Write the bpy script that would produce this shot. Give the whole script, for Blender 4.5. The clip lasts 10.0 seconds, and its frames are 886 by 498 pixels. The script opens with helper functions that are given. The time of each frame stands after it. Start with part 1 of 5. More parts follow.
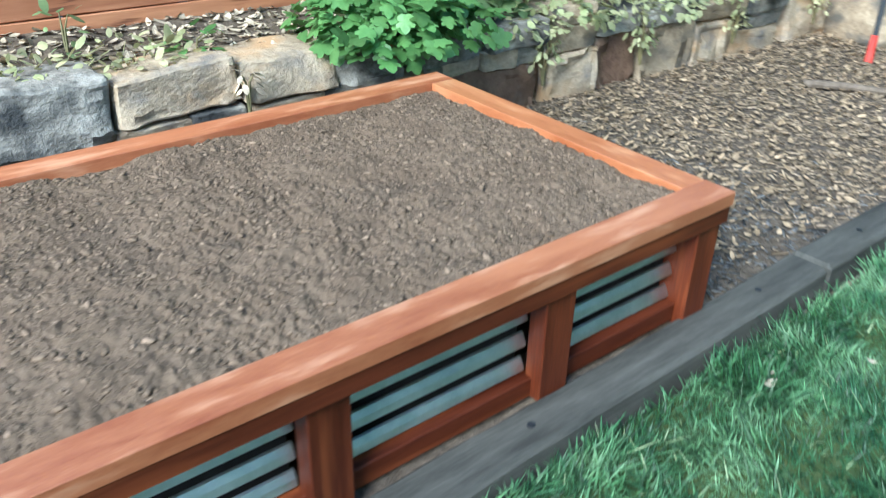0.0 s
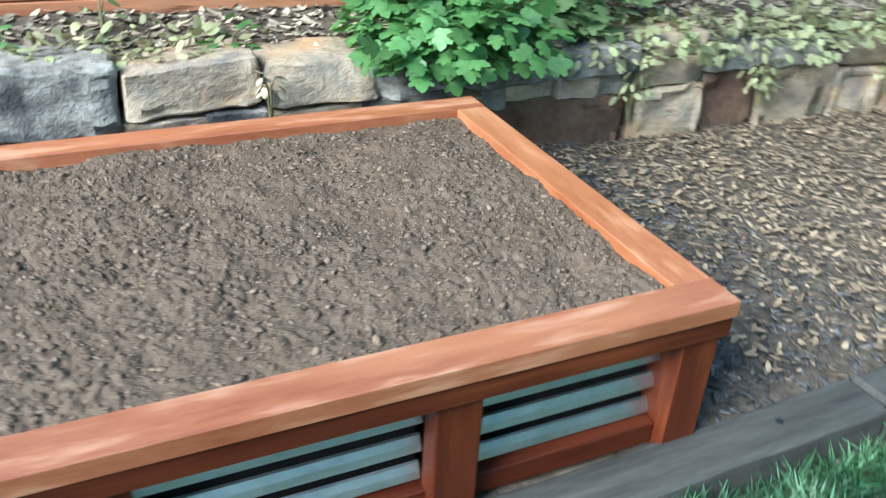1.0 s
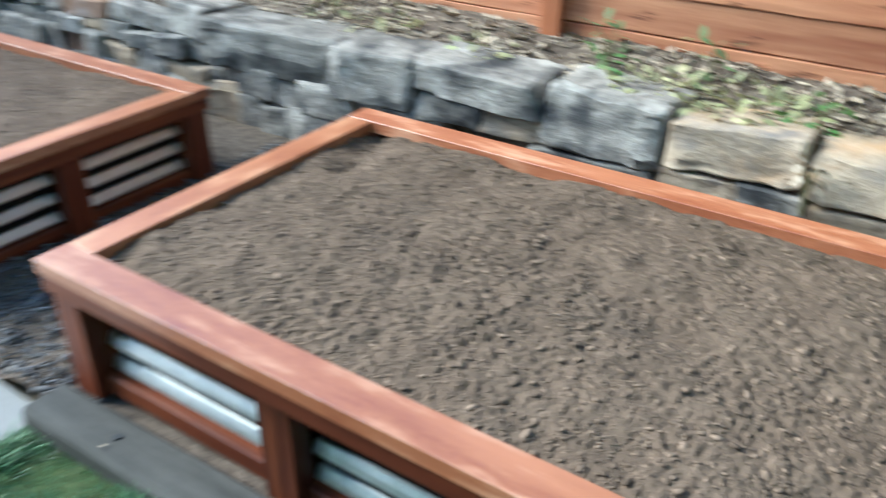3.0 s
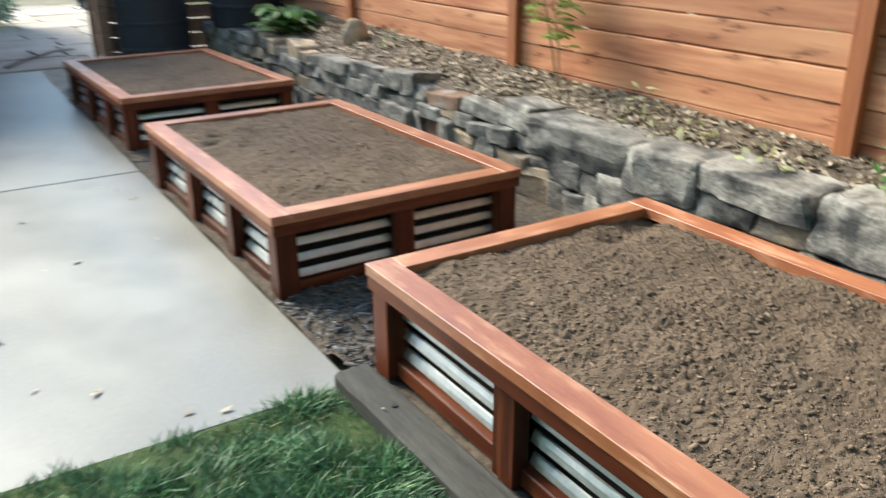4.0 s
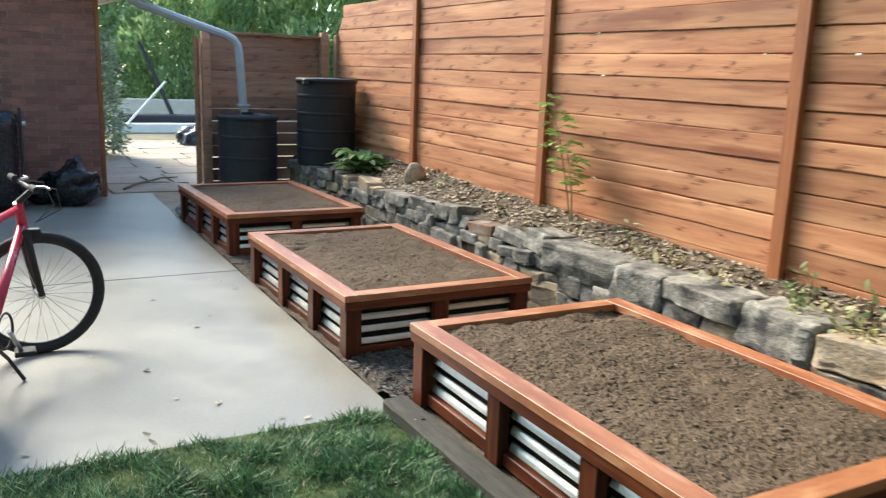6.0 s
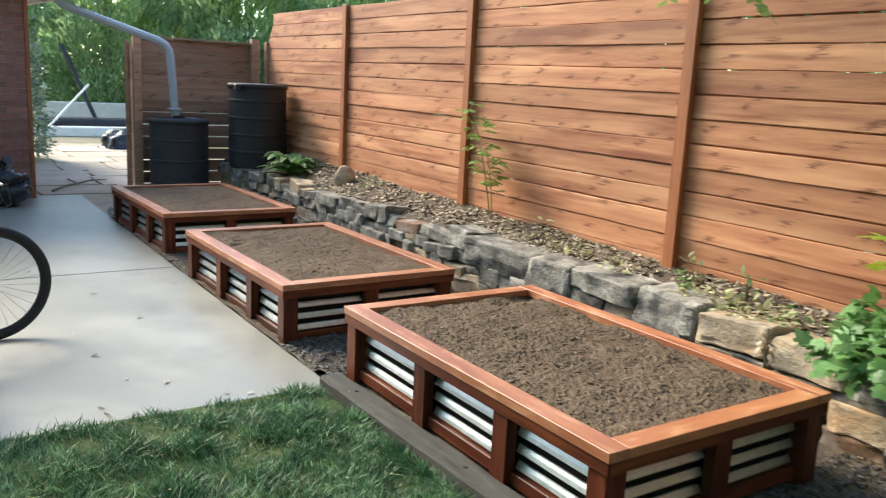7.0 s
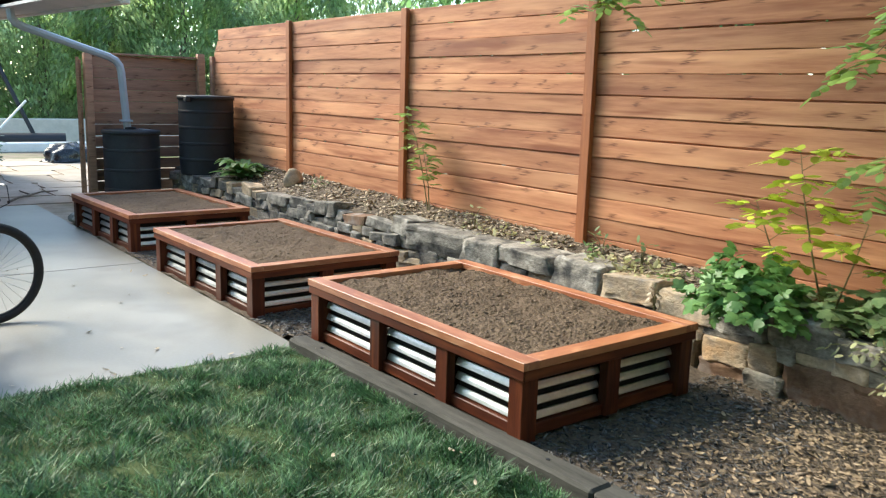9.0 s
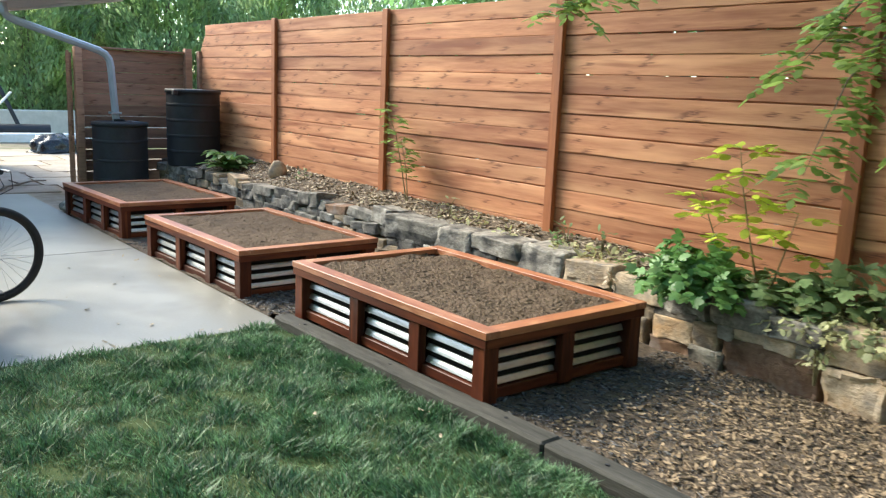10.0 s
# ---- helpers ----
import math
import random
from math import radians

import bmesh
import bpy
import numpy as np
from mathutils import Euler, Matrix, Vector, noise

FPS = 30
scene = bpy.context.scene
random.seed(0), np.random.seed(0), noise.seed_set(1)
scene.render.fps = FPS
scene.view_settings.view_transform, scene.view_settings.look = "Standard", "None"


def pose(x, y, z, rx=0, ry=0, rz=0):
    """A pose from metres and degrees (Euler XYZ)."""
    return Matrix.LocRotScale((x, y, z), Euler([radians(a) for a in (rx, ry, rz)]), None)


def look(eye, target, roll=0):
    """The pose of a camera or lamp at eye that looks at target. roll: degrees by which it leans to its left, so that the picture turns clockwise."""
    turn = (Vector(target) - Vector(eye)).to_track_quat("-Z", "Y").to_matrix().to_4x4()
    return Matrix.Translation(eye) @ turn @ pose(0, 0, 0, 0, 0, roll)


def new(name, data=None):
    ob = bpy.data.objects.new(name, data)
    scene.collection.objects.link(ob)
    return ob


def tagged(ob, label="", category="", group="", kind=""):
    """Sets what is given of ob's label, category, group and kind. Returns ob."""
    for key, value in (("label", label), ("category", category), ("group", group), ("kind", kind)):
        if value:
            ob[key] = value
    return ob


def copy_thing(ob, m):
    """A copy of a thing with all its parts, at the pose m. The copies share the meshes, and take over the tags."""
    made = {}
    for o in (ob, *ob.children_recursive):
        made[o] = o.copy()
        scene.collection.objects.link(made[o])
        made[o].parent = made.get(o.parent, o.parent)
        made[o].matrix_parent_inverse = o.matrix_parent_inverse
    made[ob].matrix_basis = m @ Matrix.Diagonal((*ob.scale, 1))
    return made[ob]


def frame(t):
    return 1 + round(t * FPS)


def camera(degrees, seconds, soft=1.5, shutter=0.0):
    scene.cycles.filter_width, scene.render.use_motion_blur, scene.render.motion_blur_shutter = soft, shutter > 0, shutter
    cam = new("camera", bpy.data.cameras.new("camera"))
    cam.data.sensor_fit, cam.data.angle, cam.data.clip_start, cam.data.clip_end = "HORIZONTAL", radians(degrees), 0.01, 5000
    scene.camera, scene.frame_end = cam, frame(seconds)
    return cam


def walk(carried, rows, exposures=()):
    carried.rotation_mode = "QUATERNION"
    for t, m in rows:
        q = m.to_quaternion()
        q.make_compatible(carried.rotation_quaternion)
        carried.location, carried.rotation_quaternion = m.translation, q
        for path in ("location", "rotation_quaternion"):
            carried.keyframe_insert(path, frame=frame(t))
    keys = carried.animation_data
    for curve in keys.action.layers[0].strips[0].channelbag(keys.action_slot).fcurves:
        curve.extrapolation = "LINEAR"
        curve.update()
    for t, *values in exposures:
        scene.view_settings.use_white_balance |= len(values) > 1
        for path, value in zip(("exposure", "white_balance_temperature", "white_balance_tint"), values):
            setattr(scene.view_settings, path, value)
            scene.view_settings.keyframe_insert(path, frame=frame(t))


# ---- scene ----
cam = camera(57.0, 10.0, soft=1.2, shutter=0.7)
PATH = [
    (0, (0.154, -0.041, 1.229), (1.257, 1.309, 0.248), 1.4),
    (0.5, (0.444, -0.027, 1.246), (1.399, 1.427, 0.26), 1.6),
    (1, (0.767, -0.019, 1.22), (1.513, 1.544, 0.219), 3.2),
    (1.5, (1.033, 0.055, 1.196), (1.505, 1.713, 0.181), 4.0),
    (2, (1.256, 0.173, 1.214), (1.314, 1.889, 0.187), 3.4),
    (2.5, (1.425, 0.175, 1.287), (0.963, 1.81, 0.231), 1.9),
    (3, (1.607, 0.121, 1.315), (0.641, 1.563, 0.32), 0.4),
    (3.2, (1.68, 0.059, 1.334), (0.543, 1.404, 0.385), -0.1),
    (4.3, (2.214, -0.156, 1.387), (0.566, 0.731, 0.682), 0.8),
    (4.5, (2.329, -0.201, 1.415), (0.65, 0.644, 0.731), 1.4),
    (5, (2.606, -0.355, 1.414), (0.855, 0.435, 0.856), 0.7),
    (5.5, (2.875, -0.498, 1.466), (1.123, 0.348, 1.002), 1.6),
    (7, (3.473, -0.832, 1.473), (1.836, 0.249, 1.083), 2.9),
    (7.5, (3.635, -0.934, 1.479), (2.027, 0.195, 1.107), 2.4),
    (8, (3.819, -1.005, 1.472), (2.223, 0.146, 1.112), 1.9),
    (8.5, (4.003, -1.146, 1.464), (2.432, 0.038, 1.104), 1.6),
    (9, (4.124, -1.313, 1.449), (2.57, -0.108, 1.086), 1.7),
    (9.5, (4.298, -1.436, 1.451), (2.755, -0.215, 1.089), 1.7),
    (10, (4.475, -1.52, 1.459), (2.949, -0.282, 1.088), 2.4),
]
EXPOSURES = [(0.0, 2.02, 4850, -4), (2.2, 2.02, 4900, -3), (3.2, 2.02, 5050, -3), (4.4, 1.87, 6250, 1), (5.5, 1.92, 6280, 1), (7.0, 1.88, 6300, 2), (10.0, 1.94, 6200, 1)]
walk(cam, [(t, look(eye, target, roll)) for t, eye, target, roll in PATH], EXPOSURES)

# ---- light ----
SUN_EL, SUN_AZ = 37.0, 111.0       # elevation; azimuth from +y towards -x, degrees
world = bpy.data.worlds.new("sky")
scene.world = world
world.use_nodes = True
wn = world.node_tree
sky = wn.nodes.new("ShaderNodeTexSky")
sky.sky_type, sky.sun_disc = "NISHITA", False
sky.sun_elevation, sky.sun_rotation = radians(SUN_EL), radians(-SUN_AZ)
wn.links.new(sky.outputs[0], wn.nodes["Background"].inputs[0])
wn.nodes["Background"].inputs[1].default_value = 0.15
sun = new("sun", bpy.data.lights.new("sun", "SUN"))
sun.data.energy, sun.data.angle, sun.data.color = 1.95, radians(26), (1.0, 0.86, 0.68)
to_sun = Vector((-math.sin(radians(SUN_AZ)) * math.cos(radians(SUN_EL)), math.cos(radians(SUN_AZ)) * math.cos(radians(SUN_EL)), math.sin(radians(SUN_EL))))
sun.matrix_world = look(to_sun * 20, (0, 0, 0))

# ---- helpers of the scene ----
rng = np.random.default_rng(7)


def link_mesh(name, me, material, parent=None, label="", smooth=False):
    ob = new(name, me)
    if material and not me.materials:
        me.materials.append(material)
    if smooth:
        me.polygons.foreach_set("use_smooth", [True] * len(me.polygons))
    if parent:
        ob.parent = parent
    if label:
        ob["label"] = label
    return ob


def part(name, bm, material, parent=None, label="", smooth=False):
    me = bpy.data.meshes.new(name)
    bm.to_mesh(me)
    bm.free()
    return link_mesh(name, me, material, parent, label, smooth)


def empty(name, m, label="", category="", group="", kind=""):
    ob = new(name)
    ob.empty_display_size = 0.1
    ob.matrix_world = m
    return tagged(ob, label, category, group, kind)


def bm_box(lo, hi, bevel=0.0, bm=None):
    bm = bm or bmesh.new()
    vs = bmesh.ops.create_cube(bm, size=1)["verts"]
    for v in vs:
        for k in range(3):
            v.co[k] = lo[k] + (v.co[k] + 0.5) * (hi[k] - lo[k])
    if bevel:
        es = list({e for v in vs for e in v.link_edges})
        bmesh.ops.bevel(bm, geom=es, offset=bevel, segments=1, affect="EDGES")
    return bm


def bm_cyl(p, q, r0, r1=None, n=12, bm=None, caps=True):
    bm = bm or bmesh.new()
    p, q = Vector(p), Vector(q)
    d = q - p
    m = Matrix.Translation((p + q) / 2) @ d.to_track_quat("Z", "Y").to_matrix().to_4x4()
    bmesh.ops.create_cone(bm, cap_ends=caps, segments=n, radius1=r0, radius2=r0 if r1 is None else r1, depth=d.length, matrix=m)
    return bm


def bm_tube(points, radii, n=8, bm=None, closed=False, flat=1.0):
    """A tube along points."""
    bm = bm or bmesh.new()
    pts = [Vector(p) for p in points]
    rings = []
    side = None
    for i, p in enumerate(pts):
        a = pts[i - 1] if i or closed else pts[0]
        b = pts[(i + 1) % len(pts)] if i + 1 < len(pts) or closed else pts[-1]
        d = (b - a).normalized()
        if side is None:
            side = d.orthogonal().normalized()
        side = (side - d * side.dot(d)).normalized()
        up = d.cross(side)
        r = radii[i] if isinstance(radii, (list, tuple)) else radii
        rings.append([bm.verts.new(p + side * math.cos(2 * math.pi * k / n) * r + up * math.sin(2 * math.pi * k / n) * r * flat) for k in range(n)])
    for i in range(len(rings) - (0 if closed else 1)):
        a, b = rings[i], rings[(i + 1) % len(rings)]
        for k in range(n):
            bm.faces.new((a[k], a[(k + 1) % n], b[(k + 1) % n], b[k]))
    if not closed:
        bm.faces.new(rings[0][::-1])
        bm.faces.new(rings[-1])
    return bm


def bm_lathe(profile, n=32, m=None, bm=None):
    """profile: (radius, height) from bottom to top."""
    bm = bm or bmesh.new()
    rings = [[bm.verts.new((r * math.cos(2 * math.pi * k / n), r * math.sin(2 * math.pi * k / n), z)) for k in range(n)] for r, z in profile]
    for a, b in zip(rings, rings[1:]):
        for k in range(n):
            bm.faces.new((a[k], a[(k + 1) % n], b[(k + 1) % n], b[k]))
    bm.faces.new(rings[0][::-1])
    bm.faces.new(rings[-1])
    if m is not None:
        bmesh.ops.transform(bm, matrix=m, verts=bm.verts)
    return bm


def raw_mesh(name, verts, faces):
    """verts (n,3); faces (m,k): a mesh from arrays."""
    me = bpy.data.meshes.new(name)
    k = faces.shape[1]
    me.vertices.add(len(verts))
    me.vertices.foreach_set("co", np.ascontiguousarray(verts, dtype=np.float32).ravel())
    me.loops.add(faces.size)
    me.loops.foreach_set("vertex_index", np.ascontiguousarray(faces, dtype=np.int32).ravel())
    me.polygons.add(len(faces))
    me.polygons.foreach_set("loop_start", np.arange(0, faces.size, k, dtype=np.int32))
    me.update(calc_edges=True)
    me.validate()
    return me


def scattered(name, tv, tf, mats, locs):
    """Copies of one small shape (tv, tf), each turned by a 3x3 of mats and put at a row of locs."""
    tv, tf = np.asarray(tv, float), np.asarray(tf, int)
    v = np.einsum("nij,kj->nki", mats, tv) + locs[:, None, :]
    f = tf[None] + (np.arange(len(locs)) * len(tv))[:, None, None]
    return raw_mesh(name, v.reshape(-1, 3), f.reshape(-1, tf.shape[1]))


def turns(n, tilt=0.4, size=(1, 1), stretch=(1, 1, 1)):
    """Random turns about z, then tilts, with sizes."""
    a, t, b = rng.uniform(0, 2 * np.pi, n), rng.normal(0, tilt, n), rng.uniform(0, 2 * np.pi, n)
    s = rng.uniform(size[0], size[1], n)

    def rz(w):
        m = np.zeros((n, 3, 3))
        m[:, 0, 0], m[:, 0, 1], m[:, 1, 0], m[:, 1, 1], m[:, 2, 2] = np.cos(w), -np.sin(w), np.sin(w), np.cos(w), 1
        return m
    rx = np.zeros((n, 3, 3))
    rx[:, 0, 0], rx[:, 1, 1], rx[:, 1, 2], rx[:, 2, 1], rx[:, 2, 2] = 1, np.cos(t), -np.sin(t), np.sin(t), np.cos(t)
    return (rz(b) @ rx @ rz(a)) * s[:, None, None] * np.asarray(stretch)[None, None, :]


def fbm(x, y, f, seed=0):
    """Cheap smooth noise of arrays, about -1 to 1."""
    r = np.random.default_rng(seed)
    out = np.zeros_like(x, dtype=float)
    for k in range(7):
        a, ph, w = r.uniform(0, 6.28), r.uniform(0, 6.28), f * r.uniform(0.5, 2.2)
        out += np.sin((x * math.cos(a) + y * math.sin(a)) * w + ph + 1.3 * np.sin((y * math.cos(a) - x * math.sin(a)) * w * 0.7 + ph * 2)) / 7
    return out * 1.8


# ---- materials ----
def surface(name, c1, c2, scale=8.0, rough=0.8, bump=0.2, grain=0.45, metal=0.0, stretch=(1, 1, 1), rand=0.0, island=0.0, spots=None, fine=6.0, dist=0.01, spec=0.5, trans=0.0, big=None, knots=None, rough_var=0.15):
    """Two-scale noise between two colours, with grain and bump. rand, island: value change from piece to piece. spots: (colour, scale, amount)."""
    m = bpy.data.materials.new(name)
    m.use_nodes = True
    nt = m.node_tree
    nd, ln = nt.nodes, nt.links
    b = nd["Principled BSDF"]
    geo, mp = nd.new("ShaderNodeNewGeometry"), nd.new("ShaderNodeMapping")
    mp.inputs["Scale"].default_value = stretch
    oi = nd.new("ShaderNodeObjectInfo")
    if rand:
        add = nd.new("ShaderNodeVectorMath")
        add.operation = "MULTIPLY_ADD"
        add.inputs[0].default_value = (17, 11, 5)
        ln.new(oi.outputs["Random"], add.inputs[1])
        ln.new(geo.outputs["Position"], add.inputs[2])
        ln.new(add.outputs[0], mp.inputs["Vector"])
    else:
        ln.new(geo.outputs["Position"], mp.inputs["Vector"])

    def noise_tex(s, detail=4.0, rgh=0.6):
        n = nd.new("ShaderNodeTexNoise")
        n.inputs["Scale"].default_value, n.inputs["Detail"].default_value, n.inputs["Roughness"].default_value = s, detail, rgh
        ln.new(mp.outputs[0], n.inputs["Vector"])
        return n
    n1, n2 = noise_tex(scale, 5), noise_tex(scale * fine, 3, 0.7)
    add2 = nd.new("ShaderNodeMath")
    add2.operation = "MULTIPLY_ADD"
    ln.new(n2.outputs[0], add2.inputs[0])
    add2.inputs[1].default_value = grain
    ln.new(n1.outputs[0], add2.inputs[2])
    ramp = nd.new("ShaderNodeMapRange")
    ramp.inputs[1].default_value, ramp.inputs[2].default_value = 0.275 + grain / 2, 0.725 + grain / 2
    ln.new(add2.outputs[0], ramp.inputs[0])
    mix = nd.new("ShaderNodeMix")
    mix.data_type = "RGBA"
    ln.new(ramp.outputs[0], mix.inputs[0])
    mix.inputs[6].default_value, mix.inputs[7].default_value = (*c1, 1), (*c2, 1)
    col = mix.outputs[2]
    for entry in ([big] if big else []) + ([spots] if spots else []):
        c, s, amount = entry
        n3 = noise_tex(s, 3, 0.55)
        r3 = nd.new("ShaderNodeMapRange")
        r3.inputs[1].default_value, r3.inputs[2].default_value = 1 - amount - 0.08, 1 - amount + 0.1
        ln.new(n3.outputs[0], r3.inputs[0])
        mx = nd.new("ShaderNodeMix")
        mx.data_type = "RGBA"
        ln.new(r3.outputs[0], mx.inputs[0])
        ln.new(col, mx.inputs[6])
        mx.inputs[7].default_value = (*c, 1)
        col = mx.outputs[2]
    if knots:
        sx, cx = nd.new("ShaderNodeSeparateXYZ"), nd.new("ShaderNodeCombineXYZ")
        ln.new(mp.inputs["Vector"].links[0].from_socket, sx.inputs[0])
        along = nd.new("ShaderNodeMath")
        along.operation = "ADD"
        ln.new(sx.outputs["X"], along.inputs[0])
        ln.new(sx.outputs["Y"], along.inputs[1])
        wob = noise_tex(9.0, 2)
        for socket, factor, k_in in ((along.outputs[0], 2.9, 0), (sx.outputs["Z"], 7.4, 1)):
            mul = nd.new("ShaderNodeMath")
            mul.operation = "MULTIPLY_ADD"
            ln.new(socket, mul.inputs[0])
            mul.inputs[1].default_value = factor
            ln.new(wob.outputs[0], mul.inputs[2])
            ln.new(mul.outputs[0], cx.inputs[k_in])
        vo = nd.new("ShaderNodeTexVoronoi")
        vo.voronoi_dimensions = "2D"
        vo.inputs["Scale"].default_value = 1.0
        ln.new(cx.outputs[0], vo.inputs["Vector"])
        halo = nd.new("ShaderNodeMapRange")
        halo.inputs[1].default_value, halo.inputs[2].default_value, halo.inputs[3].default_value, halo.inputs[4].default_value = 0.10, 0.34, 0.35, 0.0
        ln.new(vo.outputs["Distance"], halo.inputs[0])
        hx = nd.new("ShaderNodeMix")
        hx.data_type = "RGBA"
        ln.new(halo.outputs[0], hx.inputs[0])
        ln.new(col, hx.inputs[6])
        hx.inputs[7].default_value = (*c1, 1)
        col = hx.outputs[2]
        kr = nd.new("ShaderNodeMapRange")
        kr.inputs[1].default_value, kr.inputs[2].default_value, kr.inputs[3].default_value, kr.inputs[4].default_value = 0.04, 0.14, 0.7, 0.0
        ln.new(vo.outputs["Distance"], kr.inputs[0])
        kx = nd.new("ShaderNodeMix")
        kx.data_type = "RGBA"
        ln.new(kr.outputs[0], kx.inputs[0])
        ln.new(col, kx.inputs[6])
        kx.inputs[7].default_value = (*knots, 1)
        col = kx.outputs[2]
    if rand or island:
        hsv = nd.new("ShaderNodeHueSaturation")
        mr = nd.new("ShaderNodeMapRange")
        k = rand or island
        mr.inputs[3].default_value, mr.inputs[4].default_value = 1 - k, 1 + k
        ln.new(oi.outputs["Random"] if rand else geo.outputs["Random Per Island"], mr.inputs[0])
        ln.new(mr.outputs[0], hsv.inputs["Value"])
        ln.new(col, hsv.inputs["Color"])
        col = hsv.outputs[0]
    ln.new(col, b.inputs["Base Color"])
    rr = nd.new("ShaderNodeMapRange")
    rr.inputs[3].default_value, rr.inputs[4].default_value = max(0.05, rough - rough_var), min(1, rough + rough_var)
    ln.new(n1.outputs[0], rr.inputs[0])
    ln.new(rr.outputs[0], b.inputs["Roughness"])
    b.inputs["Metallic"].default_value = metal
    b.inputs["Specular IOR Level"].default_value = spec
    if bump:
        bp = nd.new("ShaderNodeBump")
        bp.inputs["Strength"].default_value, bp.inputs["Distance"].default_value = bump, dist
        ln.new(add2.outputs[0], bp.inputs["Height"])
        ln.new(bp.outputs[0], b.inputs["Normal"])
    if trans:
        tr = nd.new("ShaderNodeBsdfTranslucent")
        ln.new(col, tr.inputs["Color"])
        ms = nd.new("ShaderNodeMixShader")
        ms.inputs[0].default_value = trans
        ln.new(b.outputs[0], ms.inputs[1])
        ln.new(tr.outputs[0], ms.inputs[2])
        ln.new(ms.outputs[0], nd["Material Output"].inputs["Surface"])
    return m


# Posts and rails: the stain darkened by the shade on the bed's sides.
M_CEDAR_X = surface("shaded_stained_cedar_x", (0.050, 0.0090, 0.0032), (0.116, 0.0255, 0.0083), 5, 0.5, 0.25, stretch=(0.5, 6, 6), rand=0.2, dist=0.004, spots=((0.21, 0.055, 0.017), 2.0, 0.42), spec=0.3)
M_CEDAR_Y = surface("shaded_stained_cedar_y", (0.050, 0.0090, 0.0032), (0.116, 0.0255, 0.0083), 5, 0.5, 0.25, stretch=(6, 0.5, 6), rand=0.2, dist=0.004, spots=((0.21, 0.055, 0.017), 2.0, 0.42), spec=0.3)
# Cap boards: wear and sky sheen both put into colour and pale spots.
M_CAP_X = surface("worn_lit_cedar_cap_x", (0.25, 0.068, 0.025), (0.43, 0.165, 0.07), 5, 0.44, 0.3, stretch=(1.0, 5, 5), rand=0.14, dist=0.004, big=((0.44, 0.17, 0.075), 1.3, 0.42), spots=((0.55, 0.28, 0.16), 5.0, 0.38), spec=0.9)
M_CAP_Y = surface("worn_lit_cedar_cap_y", (0.29, 0.088, 0.029), (0.47, 0.185, 0.074), 5, 0.44, 0.3, stretch=(5, 1.0, 5), rand=0.14, dist=0.004, big=((0.50, 0.20, 0.08), 1.3, 0.42), spots=((0.55, 0.27, 0.13), 5.0, 0.38), spec=0.9)
# Upright grain, with the sides' shade in its colour too.
M_CEDAR_Z = surface("shaded_stained_cedar_z", (0.053, 0.0098, 0.0032), (0.128, 0.0285, 0.0090), 5, 0.5, 0.25, stretch=(6, 6, 0.5), rand=0.3, dist=0.004, spots=((0.22, 0.062, 0.018), 2.5, 0.38), spec=0.3)
M_FENCE = surface("fence_board", (0.355, 0.126, 0.055), (0.61, 0.288, 0.146), 2.2, 0.7, 0.4, grain=0.3, stretch=(0.55, 7, 7), rand=0.17, dist=0.008, big=((0.66, 0.33, 0.17), 0.9, 0.42), spots=((0.27, 0.082, 0.034), 1.5, 0.40), knots=(0.10, 0.028, 0.012))
M_FENCE_Y = surface("side_fence_board", (0.26, 0.14, 0.092), (0.46, 0.26, 0.17), 3.0, 0.75, 0.4, stretch=(7, 0.55, 7), rand=0.25, dist=0.004, knots=(0.08, 0.03, 0.015))
M_POST = surface("fence_post", (0.24, 0.075, 0.026), (0.40, 0.14, 0.05), 4.0, 0.65, 0.3, stretch=(7, 7, 0.5), rand=0.1, dist=0.004)
M_SOIL = surface("garden_soil", (0.108, 0.076, 0.052), (0.218, 0.154, 0.106), 38, 0.95, 0.9, fine=7, dist=0.010, big=((0.135, 0.094, 0.064), 5.0, 0.45), spots=((0.075, 0.056, 0.042), 2.6, 0.33), spec=0.15)
M_CLOD = surface("soil_clod", (0.095, 0.067, 0.046), (0.26, 0.185, 0.128), 40, 0.95, 0.5, island=0.4, dist=0.004, spec=0.15)
M_METAL = surface("galvanised_steel", (0.54, 0.56, 0.56), (0.70, 0.71, 0.70), 25, 0.42, 0.04, metal=1.0, rand=0.06, dist=0.002, rough_var=0.1)
# Black in place of the shade in the panels' valleys.
M_VALLEY_SHADE = surface("valley_shade_sheet", (0.010, 0.010, 0.010), (0.022, 0.021, 0.020), 20, 0.8, 0.2, dist=0.003, spec=0.2)
M_CONCRETE = surface("concrete_slab", (0.212, 0.199, 0.173), (0.278, 0.261, 0.229), 1.6, 0.42, 0.12, fine=30, dist=0.003, big=((0.315, 0.297, 0.265), 0.8, 0.42), spots=((0.205, 0.193, 0.170), 1.3, 0.38), rough_var=0.2)
M_STONE_G = surface("grey_fieldstone", (0.112, 0.103, 0.092), (0.38, 0.345, 0.30), 7, 0.85, 0.8, rand=0.25, stretch=(1, 1, 1.4), dist=0.016, grain=0.6, big=((0.44, 0.405, 0.36), 9.0, 0.40), spots=((0.055, 0.053, 0.053), 5.0, 0.44), spec=0.3)
M_STONE_T = surface("tan_sandstone", (0.255, 0.188, 0.125), (0.56, 0.44, 0.31), 6, 0.9, 0.8, rand=0.18, stretch=(1, 1, 1.4), dist=0.016, grain=0.6, spots=((0.16, 0.14, 0.12), 5.0, 0.43), spec=0.3)
